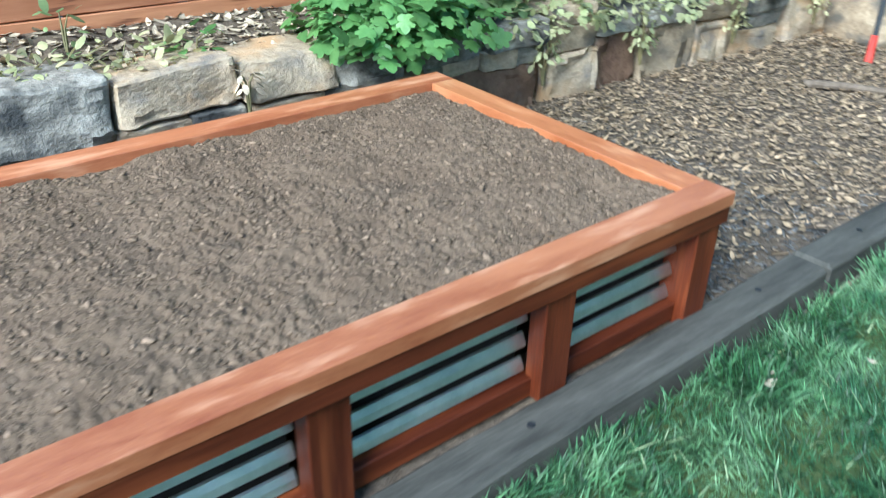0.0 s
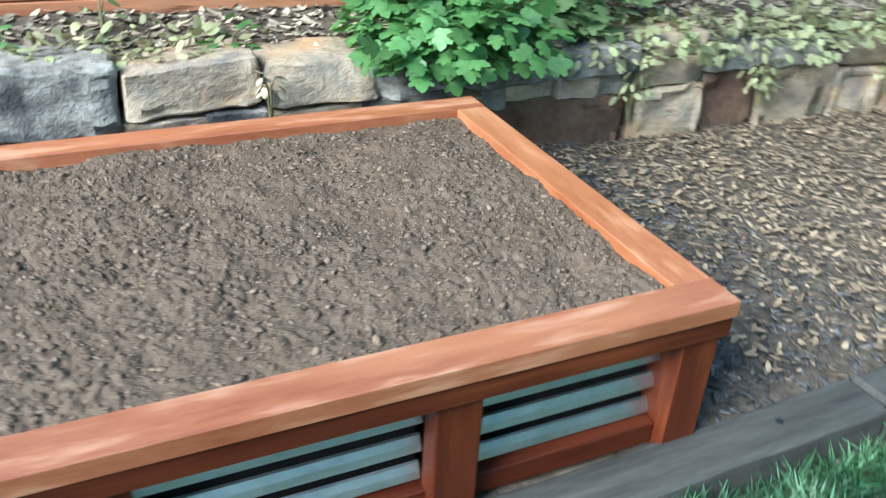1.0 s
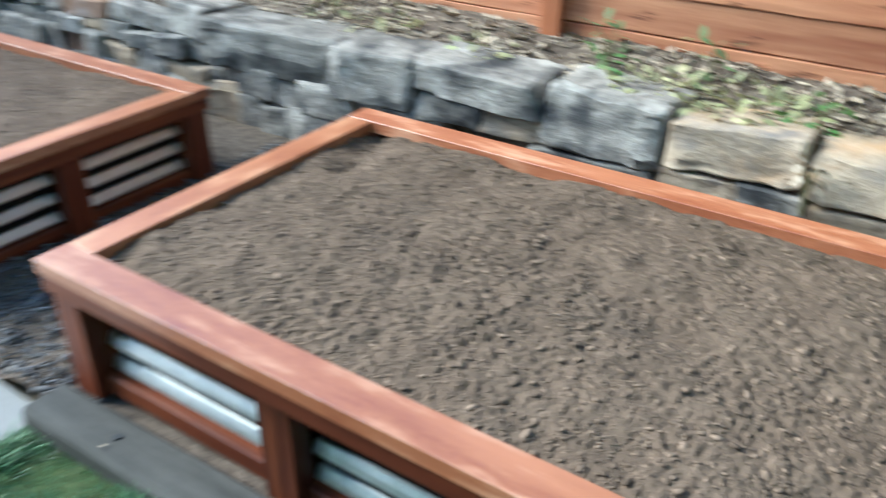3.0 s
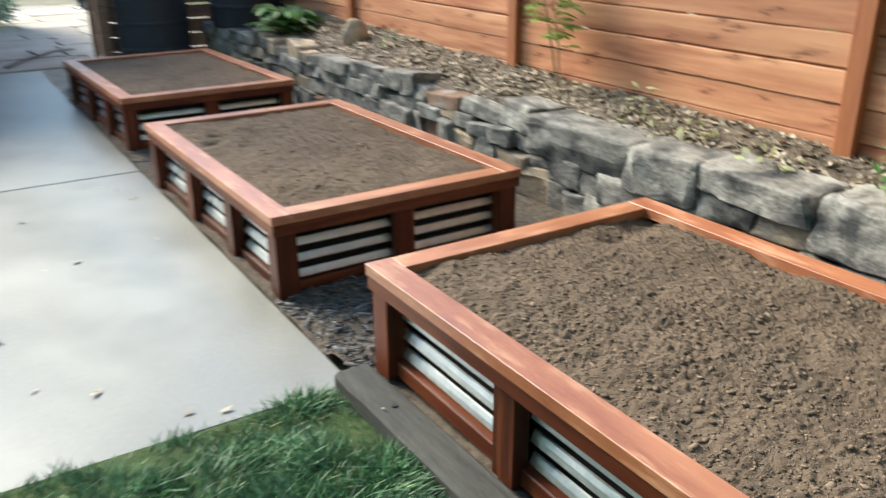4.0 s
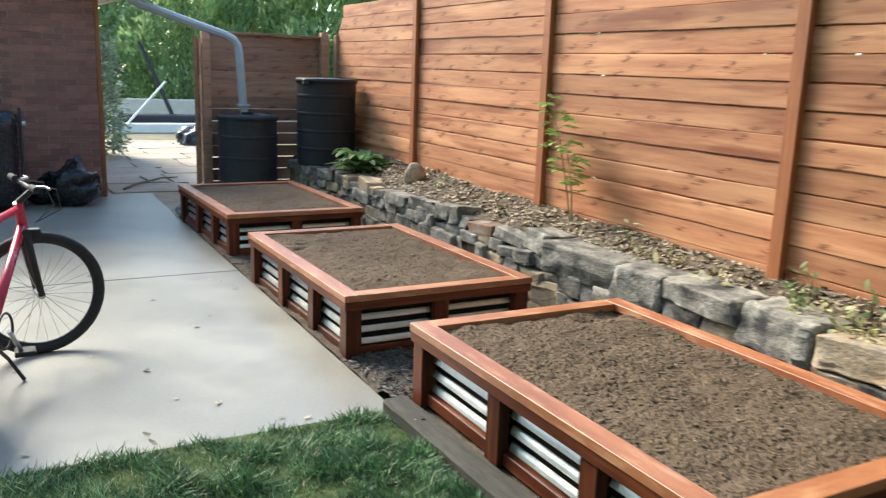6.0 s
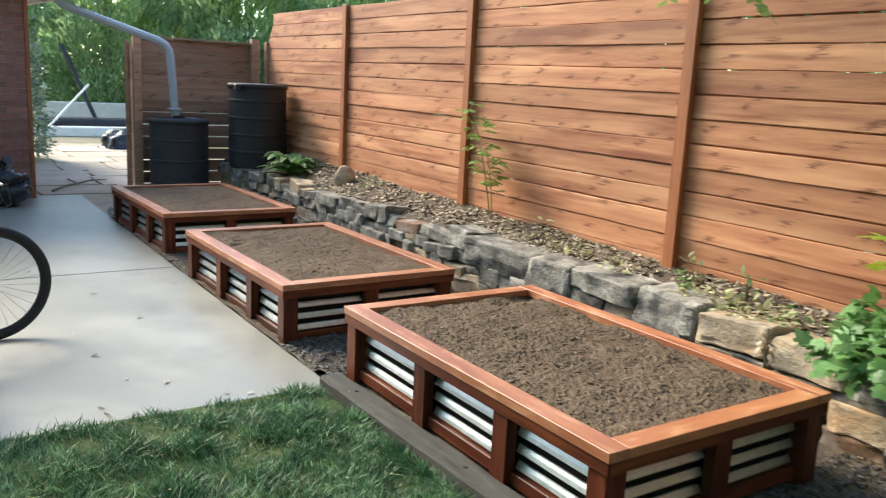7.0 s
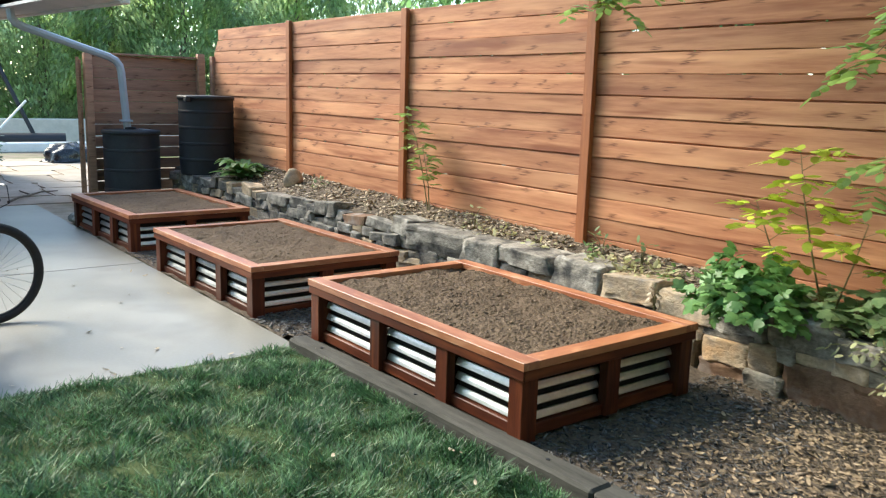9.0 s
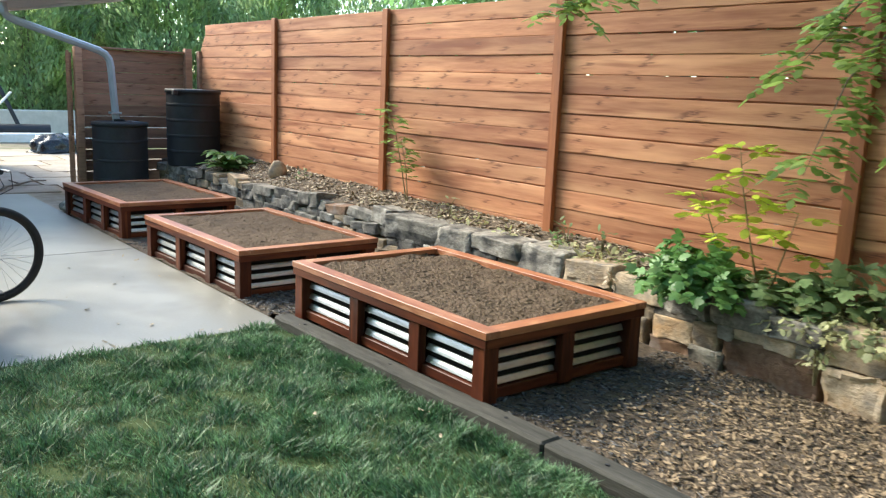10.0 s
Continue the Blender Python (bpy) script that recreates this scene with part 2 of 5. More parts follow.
M_STONE_L = surface("pale_sandstone", (0.30, 0.225, 0.155), (0.68, 0.54, 0.39), 6, 0.9, 0.8, rand=0.1, stretch=(1, 1, 1.4), dist=0.016, grain=0.6, big=((0.56, 0.36, 0.20), 4.0, 0.42), spots=((0.22, 0.20, 0.19), 5.0, 0.38), spec=0.3)
M_STONE_R = surface("rusty_fieldstone", (0.105, 0.060, 0.042), (0.28, 0.175, 0.115), 6, 0.9, 0.7, rand=0.15, dist=0.02, spots=((0.30, 0.28, 0.27), 4.0, 0.38), spec=0.3)
M_BANK = surface("bank_soil", (0.075, 0.058, 0.045), (0.19, 0.15, 0.115), 14, 0.95, 0.8, dist=0.02, spec=0.15)
M_LITTER = surface("dry_leaves", (0.19, 0.145, 0.098), (0.62, 0.52, 0.395), 30, 0.85, 0.2, island=0.5, dist=0.002, spec=0.2)
M_BROWNLEAF = surface("brown_leaf", (0.17, 0.115, 0.07), (0.42, 0.315, 0.205), 30, 0.85, 0.2, island=0.5, dist=0.002, spec=0.2)
M_CHIP = surface("wood_chips", (0.115, 0.086, 0.06), (0.33, 0.25, 0.175), 40, 0.9, 0.3, island=0.6, dist=0.002, spec=0.2)
M_SHRED = surface("mulch_shreds", (0.035, 0.034, 0.036), (0.155, 0.145, 0.14), 40, 0.8, 0.3, island=0.85, dist=0.002, spec=0.35)
M_MULCH = surface("mulch_ground", (0.065, 0.050, 0.039), (0.20, 0.158, 0.122), 28, 0.95, 0.9, dist=0.015, spec=0.15)
M_TIMBER = surface("weathered_timber", (0.038, 0.036, 0.032), (0.102, 0.096, 0.085), 5, 0.9, 0.6, stretch=(0.6, 6, 6), rand=0.1, dist=0.006, spec=0.3)
M_GRASS = surface("grass_blades", (0.033, 0.096, 0.043), (0.108, 0.22, 0.092), 4, 0.5, 0, island=0.75, trans=0.3, big=((0.20, 0.33, 0.165), 6.0, 0.44), spots=((0.03, 0.085, 0.03), 3.5, 0.40))
M_STRAW = surface("dry_grass_blade", (0.28, 0.37, 0.18), (0.44, 0.50, 0.29), 8, 0.6, 0, island=0.3, trans=0.3)
M_TURF = surface("turf", (0.04, 0.065, 0.02), (0.10, 0.12, 0.05), 20, 0.95, 0.6, dist=0.01, spec=0.1)
M_DIRT = surface("bare_ground", (0.20, 0.16, 0.11), (0.36, 0.30, 0.22), 2.0, 0.95, 0.5, dist=0.02, big=((0.16, 0.20, 0.07), 0.35, 0.45), spec=0.2)
M_FLAG = surface("flagstone", (0.40, 0.325, 0.25), (0.56, 0.465, 0.37), 3, 0.9, 0.4, rand=0.15, dist=0.01)
M_SAND = surface("path_sand", (0.36, 0.29, 0.22), (0.52, 0.43, 0.34), 9, 0.95, 0.5, dist=0.01, spots=((0.34, 0.28, 0.20), 2.0, 0.34), spec=0.2)
M_BRICK = surface("brick", (0.23, 0.095, 0.078), (0.36, 0.165, 0.13), 14, 0.9, 0.5, rand=0.25, dist=0.004)
M_MORTAR = surface("mortar", (0.40, 0.36, 0.33), (0.54, 0.50, 0.46), 30, 0.95, 0.5, dist=0.003)
M_SOFFIT = surface("painted_soffit", (0.50, 0.48, 0.48), (0.60, 0.58, 0.57), 3, 0.7, 0.05)
M_SHINGLE = surface("roof_shingle", (0.10, 0.09, 0.085), (0.18, 0.16, 0.15), 12, 0.95, 0.5)
M_PIPE = surface("painted_downspout", (0.38, 0.42, 0.47), (0.45, 0.49, 0.54), 6, 0.45, 0.05)
M_BLACK = surface("black_plastic", (0.008, 0.009, 0.012), (0.02, 0.022, 0.028), 10, 0.6, 0.1, dist=0.003)
M_BARREL = surface("dark_grey_plastic", (0.02, 0.023, 0.028), (0.04, 0.045, 0.052), 8, 0.65, 0.1, dist=0.003)
M_BAG = surface("black_bag_film", (0.008, 0.009, 0.011), (0.02, 0.022, 0.026), 20, 0.25, 0.5, dist=0.01)
M_RUBBER = surface("tyre_rubber", (0.012, 0.012, 0.013), (0.03, 0.03, 0.03), 60, 0.8, 0.4, dist=0.002)
M_RED = surface("red_bike_paint", (0.42, 0.02, 0.05), (0.50, 0.03, 0.07), 6, 0.3, 0)
M_STEEL = surface("spoke_steel", (0.45, 0.45, 0.46), (0.6, 0.6, 0.6), 30, 0.35, 0, metal=1.0)
M_ORANGE = surface("orange_bucket_plastic", (0.70, 0.115, 0.02), (0.78, 0.15, 0.03), 6, 0.4, 0.03)
M_WHITE = surface("white_plastic", (0.68, 0.68, 0.66), (0.78, 0.78, 0.76), 6, 0.5, 0.03)
M_BLUE = surface("blue_label", (0.05, 0.16, 0.38), (0.08, 0.22, 0.45), 6, 0.5, 0)
M_LEAF = surface("bush_leaf", (0.095, 0.215, 0.06), (0.20, 0.36, 0.115), 6, 0.45, 0.1, island=0.35, trans=0.35, dist=0.002)
M_LEAF_Y = surface("young_leaf", (0.46, 0.56, 0.06), (0.70, 0.78, 0.13), 6, 0.45, 0, island=0.3, trans=0.7)
M_LEAF_D = surface("dusty_leaf", (0.14, 0.22, 0.09), (0.30, 0.39, 0.18), 6, 0.55, 0, island=0.35, trans=0.4)
M_LEAF_O = surface("hanging_leaf", (0.19, 0.30, 0.07), (0.36, 0.48, 0.13), 6, 0.5, 0, island=0.35, trans=0.55)
M_LEAF_P = surface("pale_ivy_leaf", (0.27, 0.32, 0.14), (0.58, 0.53, 0.31), 6, 0.6, 0, island=0.4, trans=0.3)
M_SILVER = surface("silvery_leaf", (0.26, 0.34, 0.24), (0.46, 0.54, 0.40), 6, 0.6, 0, island=0.35, trans=0.6)
M_CONIFER = surface("conifer_spray", (0.29, 0.41, 0.21), (0.49, 0.60, 0.32), 1.0, 0.6, 0, island=0.3, trans=0.8, big=((0.40, 0.53, 0.20), 0.5, 0.45))
# Dark foliage of the unseen row that blocks sky at +x.
M_SKY_BLOCK = surface("sky_block_spray", (0.06, 0.13, 0.05), (0.14, 0.24, 0.09), 1.2, 0.6, 0, island=0.3, trans=0.4)
M_FAR = surface("far_foliage", (0.12, 0.24, 0.085), (0.24, 0.41, 0.14), 0.8, 0.7, 0, island=0.4, trans=0.6)
M_BARK = surface("bark", (0.10, 0.075, 0.055), (0.22, 0.17, 0.13), 12, 0.9, 0.6, stretch=(3, 3, 0.6))
M_STEM = surface("green_stem", (0.14, 0.13, 0.06), (0.24, 0.20, 0.09), 12, 0.7, 0.2)
M_PALE = surface("pale_concrete", (0.55, 0.49, 0.41), (0.70, 0.63, 0.54), 3, 0.9, 0.3)
M_REDTIP = surface("red_enamel", (0.55, 0.05, 0.04), (0.65, 0.08, 0.06), 8, 0.4, 0)

# ---- ground ----
def sheet(name, x0, x1, y0, y1, nx, ny, zf, material, label, category, kind="structure", skirt=0.0):
    xs, ys = np.meshgrid(np.linspace(x0, x1, nx + 1), np.linspace(y0, y1, ny + 1), indexing="ij")
    zs = zf(xs, ys) + 0 * xs
    v = np.stack([xs, ys, zs], -1).reshape(-1, 3)
    i = (np.arange(nx)[:, None] * (ny + 1) + np.arange(ny)[None]).ravel()
    f = np.stack([i, i + ny + 1, i + ny + 2, i + 1], -1)
    ob = link_mesh(name, raw_mesh(name, v, f), material, smooth=True)
    return tagged(ob, label, category, kind=kind)


sheet("ground", -300, 300, -300, 300, 8, 8, lambda x, y: -0.05 + 0 * x, M_DIRT, "bare earth with patchy dry grass beyond the yard", "ground")
sheet("lawn_soil", 0.0, 9.0, -7.0, 0.78, 40, 40, lambda x, y: 0.004 * fbm(x, y, 4, 3), M_TURF, "dark soil under the mown lawn", "ground")
sheet("mulch_bed", -5.3, 8.0, 0.848, 2.75, 220, 40, lambda x, y: np.where(x > -0.2, 0.03, 0.0) + 0.010 * fbm(x, y, 9, 4) + 0.006 * fbm(x, y, 30, 5), M_MULCH, "dark shredded bark mulch between the beds", "ground")

def slab(x0, x1, y0, y1):
    bm = bm_box((x0, y0, -0.12), (x1, y1, 0.0), 0.008)
    return part("slab", bm, M_CONCRETE, patio)


patio = empty("concrete_patio", pose(0, 0, 0), "pale grey broom-finished concrete patio with a control joint", "patio", kind="structure")
slab(-2.808, 0.0, -7.0, 0.846)
slab(-6.95, -2.813, -7.0, 0.846)

# kerb timbers
kerb = empty("timber_edging", pose(0, 0, 0), "weathered grey landscape timbers edging the lawn", "edging", kind="structure")


def edging_timber(x0, y0, x1, y1, w=0.122, h=0.062):
    L = math.hypot(x1 - x0, y1 - y0)
    bm = bm_box((0, 0, -0.06), (L, w, h), 0.012)
    bmesh.ops.subdivide_edges(bm, edges=[e for e in bm.edges if abs((e.verts[0].co - e.verts[1].co).x) > 0.5], cuts=24)
    for v in bm.verts:
        v.co += Vector((0, noise.noise(v.co * 9) * 0.005, noise.noise(v.co * 7 + Vector((3, 1, 2))) * 0.005))
    ob = part("timber", bm, M_TIMBER, kerb)
    ob.matrix_world = pose(x0, y0, 0, 0, 0, math.degrees(math.atan2(y1 - y0, x1 - x0)))
    for k in range(3):
        bn = bm_cyl((L * (0.12 + 0.38 * k), w / 2, h - 0.002), (L * (0.12 + 0.38 * k), w / 2, h + 0.004), 0.009, n=8)
        part("spike_head", bn, M_BLACK, ob)


edging_timber(-0.005, 0.775, 2.29, 0.822)
edging_timber(2.296, 0.823, 4.70, 0.86)
edging_timber(4.706, 0.86, 7.1, 0.90)

# ---- raised beds ----
RIB = ((0.0, -0.016), (0.004, -0.0185), (0.018, -0.0135), (0.032, -0.006), (0.034, -0.001), (0.032, 0.001), (0.016, -0.009), (0.002, -0.013))


def ribbed_panel(bed, w, h, at, pitch=0.067):
    """Raised steel ribs along x over a black sheet that stands for the valleys' shade, from z=0 to h."""
    panel = part("steel_panel", bm_box((0, 0.014, 0), (w, 0.018, h)), M_VALLEY_SHADE, bed, "ribbed galvanised panel, its valley shade given as a black sheet")
    n = len(RIB)
    for k in range(int(h / pitch) + 1):
        z0 = pitch * k + 0.004
        if z0 + 0.012 > h:
            continue
        bm = bmesh.new()
        ends = [[bm.verts.new((x, y, min(z0 + dz, h))) for dz, y in RIB] for x in (0, w)]
        for q in range(n):
            bm.faces.new((ends[0][q], ends[1][q], ends[1][(q + 1) % n], ends[0][(q + 1) % n]))
        bm.faces.new(ends[0][::-1])
        bm.faces.new(ends[1])
        part("rib", bm, M_METAL, panel)
    panel.matrix_local = at


BED_L, BED_W, BED_H = 1.83, 1.168, 0.365


def raised_bed():
    bed = empty("raised_garden_bed", pose(0, 0, 0), "red-brown stained cedar raised bed with corrugated steel panels", "garden bed", "raised beds in a row")
    L, W, H = BED_L, BED_W, BED_H
    cw, ct = 0.089, 0.036
    # cap boards: the long ones run through
    for y in (0, W - cw):
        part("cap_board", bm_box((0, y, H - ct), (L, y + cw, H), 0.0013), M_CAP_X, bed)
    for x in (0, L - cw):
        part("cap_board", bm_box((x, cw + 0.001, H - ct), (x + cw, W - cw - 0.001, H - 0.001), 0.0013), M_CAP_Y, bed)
    i, pw, rt = 0.014, 0.089, 0.038     # set-back, post width, rail thickness
    zt = H - ct - 0.001
    for x in (i, L - i - pw):
        for y in (i, W - i - pw):
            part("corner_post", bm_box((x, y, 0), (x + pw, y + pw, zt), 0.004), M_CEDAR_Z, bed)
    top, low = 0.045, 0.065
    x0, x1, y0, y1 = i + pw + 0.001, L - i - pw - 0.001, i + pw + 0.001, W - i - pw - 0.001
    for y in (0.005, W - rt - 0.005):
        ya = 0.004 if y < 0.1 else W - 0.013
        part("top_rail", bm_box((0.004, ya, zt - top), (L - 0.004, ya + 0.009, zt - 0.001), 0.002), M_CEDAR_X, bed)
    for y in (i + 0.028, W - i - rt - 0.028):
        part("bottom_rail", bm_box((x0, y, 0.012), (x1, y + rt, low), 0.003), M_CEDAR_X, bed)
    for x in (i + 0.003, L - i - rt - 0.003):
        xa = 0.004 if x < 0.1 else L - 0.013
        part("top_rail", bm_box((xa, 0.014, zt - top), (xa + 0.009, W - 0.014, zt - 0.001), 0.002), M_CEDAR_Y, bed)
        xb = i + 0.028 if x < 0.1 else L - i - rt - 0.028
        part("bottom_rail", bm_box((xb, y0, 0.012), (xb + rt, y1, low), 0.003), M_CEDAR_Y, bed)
    starts, ends = (x0, 0.737, 1.307), (0.647, 1.217, x1)     # three uneven bays
    hz = zt - top - low
    for side in (0, 1):
        y = i + 0.003 if not side else W - i - 0.052
        for k in range(3):
            xa, bay = starts[k], ends[k] - starts[k]
            if k:
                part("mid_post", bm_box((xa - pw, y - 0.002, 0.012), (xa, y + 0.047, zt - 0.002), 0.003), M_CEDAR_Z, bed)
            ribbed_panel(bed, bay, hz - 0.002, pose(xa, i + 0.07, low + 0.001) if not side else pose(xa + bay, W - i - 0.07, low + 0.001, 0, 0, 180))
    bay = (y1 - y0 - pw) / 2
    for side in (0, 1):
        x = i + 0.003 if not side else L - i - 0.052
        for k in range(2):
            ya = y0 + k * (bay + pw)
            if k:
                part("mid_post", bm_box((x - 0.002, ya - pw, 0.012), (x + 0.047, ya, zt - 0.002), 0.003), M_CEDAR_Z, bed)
            ribbed_panel(bed, bay, hz - 0.002, pose(L - i - 0.07, ya, low + 0.001, 0, 0, 90) if side else pose(i + 0.07, ya + bay, low + 0.001, 0, 0, -90))
    return bed


BEDS = [(0.0, 0.90, 0.035, 0.0), (-2.52, 0.838, -0.022, 0.72), (-5.098, 0.828, -0.022, 1.33)]     # x, y, z, turn
first_bed = raised_bed()
first_bed.matrix_world = pose(*BEDS[0][:3])
for b in BEDS[1:]:
    copy_thing(first_bed, pose(*b[:3], 0, 0, b[3]))


def clod_shape():
    bm = bmesh.new()
    bmesh.ops.create_icosphere(bm, subdivisions=1, radius=1)
    v = [(q.co.x * (1.7 + 0.6 * noise.noise(q.co * 3)), q.co.y * (0.9 + 0.7 * noise.noise(q.co * 2.3)), q.co.z * (0.8 + 0.6 * noise.noise(q.co * 4))) for q in bm.verts]
    f = [[w.index for w in q.verts] for q in bm.faces]
    bm.free()
    return v, f


CLOD = clod_shape()


def bed_soil(bx, by, bz, turn, n, clods, seed, dips=()):
    x0, x1, y0, y1 = 0.075, BED_L - 0.075, 0.075, BED_W - 0.075
    zt = BED_H

    def height(x, y):
        e = np.minimum(np.minimum(x - x0, x1 - x), np.minimum(y - y0, y1 - y))
        dome = 0.022 * (1 - np.exp(-np.maximum(e, 0) / 0.08))
        for px, py, pr, pd in dips:
            dome = dome - pd * np.exp(-((x - px) ** 2 + (y - py) ** 2) / pr ** 2)
        return zt - 0.030 + dome + 0.009 * fbm(x, y, 7, seed) + 0.006 * fbm(x, y, 24, seed + 1) + 0.005 * np.abs(fbm(x, y, 55, seed + 2)) + 0.0045 * np.abs(fbm(x, y, 120, seed + 4)) * (0.6 + fbm(x, y, 9, seed + 5)) + 0.0016 * fbm(x, y, 230, seed + 3)
    s = sheet("garden_soil", x0, x1, y0, y1, n, int(n * 0.62), height, M_SOIL, "dark crumbly garden soil filling the raised bed", "soil", "stuff")
    p = np.stack([rng.uniform(x0 + 0.02, x1 - 0.02, clods), rng.uniform(y0 + 0.02, y1 - 0.02, clods)], -1)
    z = height(p[:, 0], p[:, 1])
    size = np.clip(rng.lognormal(-6.25, 0.55, clods), 0.0012, 0.009)
    m = turns(clods, 1.0) * size[:, None, None]
    m[:, 2, :] *= 0.5
    me = scattered("soil_crumbs", *CLOD, m, np.column_stack([p, z + size * 0.15]))
    tagged(link_mesh("soil_crumbs", me, M_CLOD, s), kind="stuff")
    s.matrix_world = pose(bx, by, bz, 0, 0, turn)


bed_soil(*BEDS[0], 460, 18000, 11, ((0.16, 0.96, 0.06, 0.035), (0.22, 0.80, 0.05, 0.03), (0.13, 1.06, 0.05, 0.03), (1.60, 0.22, 0.07, 0.025)))
bed_soil(*BEDS[1], 220, 4000, 21, ((0.44, 0.27, 0.05, 0.045), (0.57, 0.20, 0.05, 0.05), (0.37, 0.45, 0.05, 0.03)))
bed_soil(*BEDS[2], 120, 1200, 31)

# ---- dry stone retaining wall and bank ----
WALL_X = [-6.5, -5.0, -2.0, 0.0, 1.3, 2.3, 2.8, 3.3, 4.3, 5.6, 8.0]
WALL_Y = [2.32, 2.36, 2.40, 2.45, 2.43, 2.41, 2.37, 2.34, 2.31, 2.28, 2.28]


def wall_y(x):
    return np.interp(x, WALL_X, WALL_Y)


def bank_z(x, y):
    a = np.clip((y - wall_y(x)) / (2.95 - wall_y(x)), 0, 1.4)
    return 0.38 + (0.085 - 0.02 * x) * a + 0.012 * fbm(x, y, 7, 41) + 0.006 * fbm(x, y, 25, 42)


wall = empty("dry_stone_wall", pose(0, 0, 0), "low dry-stacked retaining wall of grey and tan fieldstone", "retaining wall", kind="structure")


def stone(x0, x1, z0, z1, material, depth=0.26, proud=0.0, tilt=5.0, seed=0, cuts=6):
    """One rough block whose face lies on the wall's front."""
    bm = bmesh.new()
    bmesh.ops.create_cube(bm, size=2)
    bmesh.ops.subdivide_edges(bm, edges=bm.edges[:], cuts=cuts, use_grid_fill=True)
    w, h = (x1 - x0) / 2, (z1 - z0) / 2
    off = Vector((seed * 3.7, seed * 1.9, seed * 0.7))
    g = random.Random(seed)
    corner = {(a, b, c): Vector((g.uniform(-0.15, 0.05) * a, g.uniform(-0.16, 0.04) * b, g.uniform(-0.20, 0.06) * c)) for a in (-1, 1) for b in (-1, 1) for c in (-1, 1)}
    for v in bm.verts:
        c = Vector([math.copysign(abs(t) ** 0.5, t) for t in v.co])
        p = 16.0
        r = (abs(c.x) ** p + abs(c.y) ** p + abs(c.z) ** p) ** (1 / p)
        c = c / r
        shift = Vector()
        for (a, b, d), o in corner.items():
            shift += o * (1 + a * c.x) * (1 + b * c.y) * (1 + d * c.z) / 8
        c += shift
        q = Vector((c.x * w, c.y * depth / 2, c.z * h))
        amt = min(w, h)
        q += Vector((noise.noise(q * 9 + off), noise.noise(q * 9 + off + Vector((9, 0, 0))), noise.noise(q * 8 + off + Vector((0, 9, 0))))) * amt * 0.09
        q.y += noise.noise(Vector((q.x * 8, q.y * 8, q.z * 40)) + off) * amt * 0.05
        q += Vector((0.5, 1.0, 0.7)) * noise.fractal(q * 16 + off, 0.9, 2.0, 4) * amt * 0.14
        q.y += abs(noise.noise(q * 7 + off * 2)) * amt * 0.22
        v.co = q
    ob = part("stone", bm, material, wall, smooth=True)
    ob.data.set_sharp_from_angle(angle=radians(22))
    xm = (x0 + x1) / 2
    slope = math.degrees(math.atan2(wall_y(x1) - wall_y(x0), x1 - x0))
    ob.matrix_world = pose(xm, float(wall_y(xm)) + depth / 2 - proud, (z0 + z1) / 2, random.uniform(-tilt, tilt), random.uniform(-tilt, tilt), slope + random.uniform(-tilt, tilt))
    return ob


random.seed(5)
G, T, R = M_STONE_G, M_STONE_T, M_STONE_R
# top course, the big blocks one by one: x0, x1, z0, z1, material
TOP = [(-1.21, -0.45, 0.25, 0.455, G), (-0.48, -0.10, 0.24, 0.455, G), (-0.12, 0.43, 0.33, 0.455, G), (-0.10, 0.20, 0.22, 0.335, G), (0.18, 0.44, 0.23, 0.335, T),
       (0.45, 0.855, 0.24, 0.465, G), (0.865, 1.285, 0.285, 0.445, M_STONE_L), (1.30, 1.68, 0.27, 0.425, M_STONE_L), (1.67, 1.96, 0.265, 0.41, G), (1.99, 2.37, 0.28, 0.455, G),
       (2.37, 2.69, 0.30, 0.41, G), (2.69, 2.98, 0.345, 0.43, T), (2.99, 3.29, 0.28, 0.385, G), (3.30, 3.68, 0.285, 0.37, G), (3.69, 4.06, 0.25, 0.345, T), (4.07, 4.45, 0.245, 0.33, G), (4.50, 4.98, -0.02, 0.35, M_STONE_L)]
for k, (a, b, c, d, m) in enumerate(TOP):
    stone(a - 0.016, b + 0.016, c - 0.004, d, m, 0.30, random.uniform(0, 0.03), 2.0, k + 1, 9)
# under them, near
UNDER = [(0.86, 1.12, 0.20, 0.28, M_STONE_L), (1.12, 1.30, 0.22, 0.285, G), (1.30, 1.62, 0.19, 0.265, T), (0.40, 0.85, 0.10, 0.24, G), (0.86, 1.3, 0.0, 0.20, G), (1.30, 1.58, 0.0, 0.19, T),
         (1.60, 1.92, 0.24, 0.275, G), (1.62, 1.90, 0.11, 0.24, M_STONE_L), (1.91, 2.06, 0.12, 0.27, T), (2.06, 2.14, 0.20, 0.28, G), (2.14, 2.34, 0.215, 0.285, M_STONE_L), (2.35, 2.52, 0.215, 0.29, M_STONE_L), (2.53, 2.69, 0.22, 0.30, G),
         (1.60, 1.89, -0.03, 0.11, R), (1.90, 2.10, -0.03, 0.125, G), (2.10, 2.67, -0.03, 0.215, R), (2.68, 2.99, 0.235, 0.34, T), (2.69, 2.99, -0.03, 0.235, M_STONE_L), (3.01, 3.28, -0.03, 0.275, R),
         (3.30, 3.67, -0.03, 0.285, T), (3.69, 3.99, -0.03, 0.25, M_STONE_L), (4.01, 4.42, -0.03, 0.165, M_STONE_L), (4.02, 4.44, 0.165, 0.245, G)]
for k, (a, b, c, d, m) in enumerate(UNDER):
    stone(a - 0.012, b + 0.012, c - 0.006, d + 0.008, m, 0.24, random.uniform(-0.01, 0.02), 2.5, k + 40, 8)
seed = 80
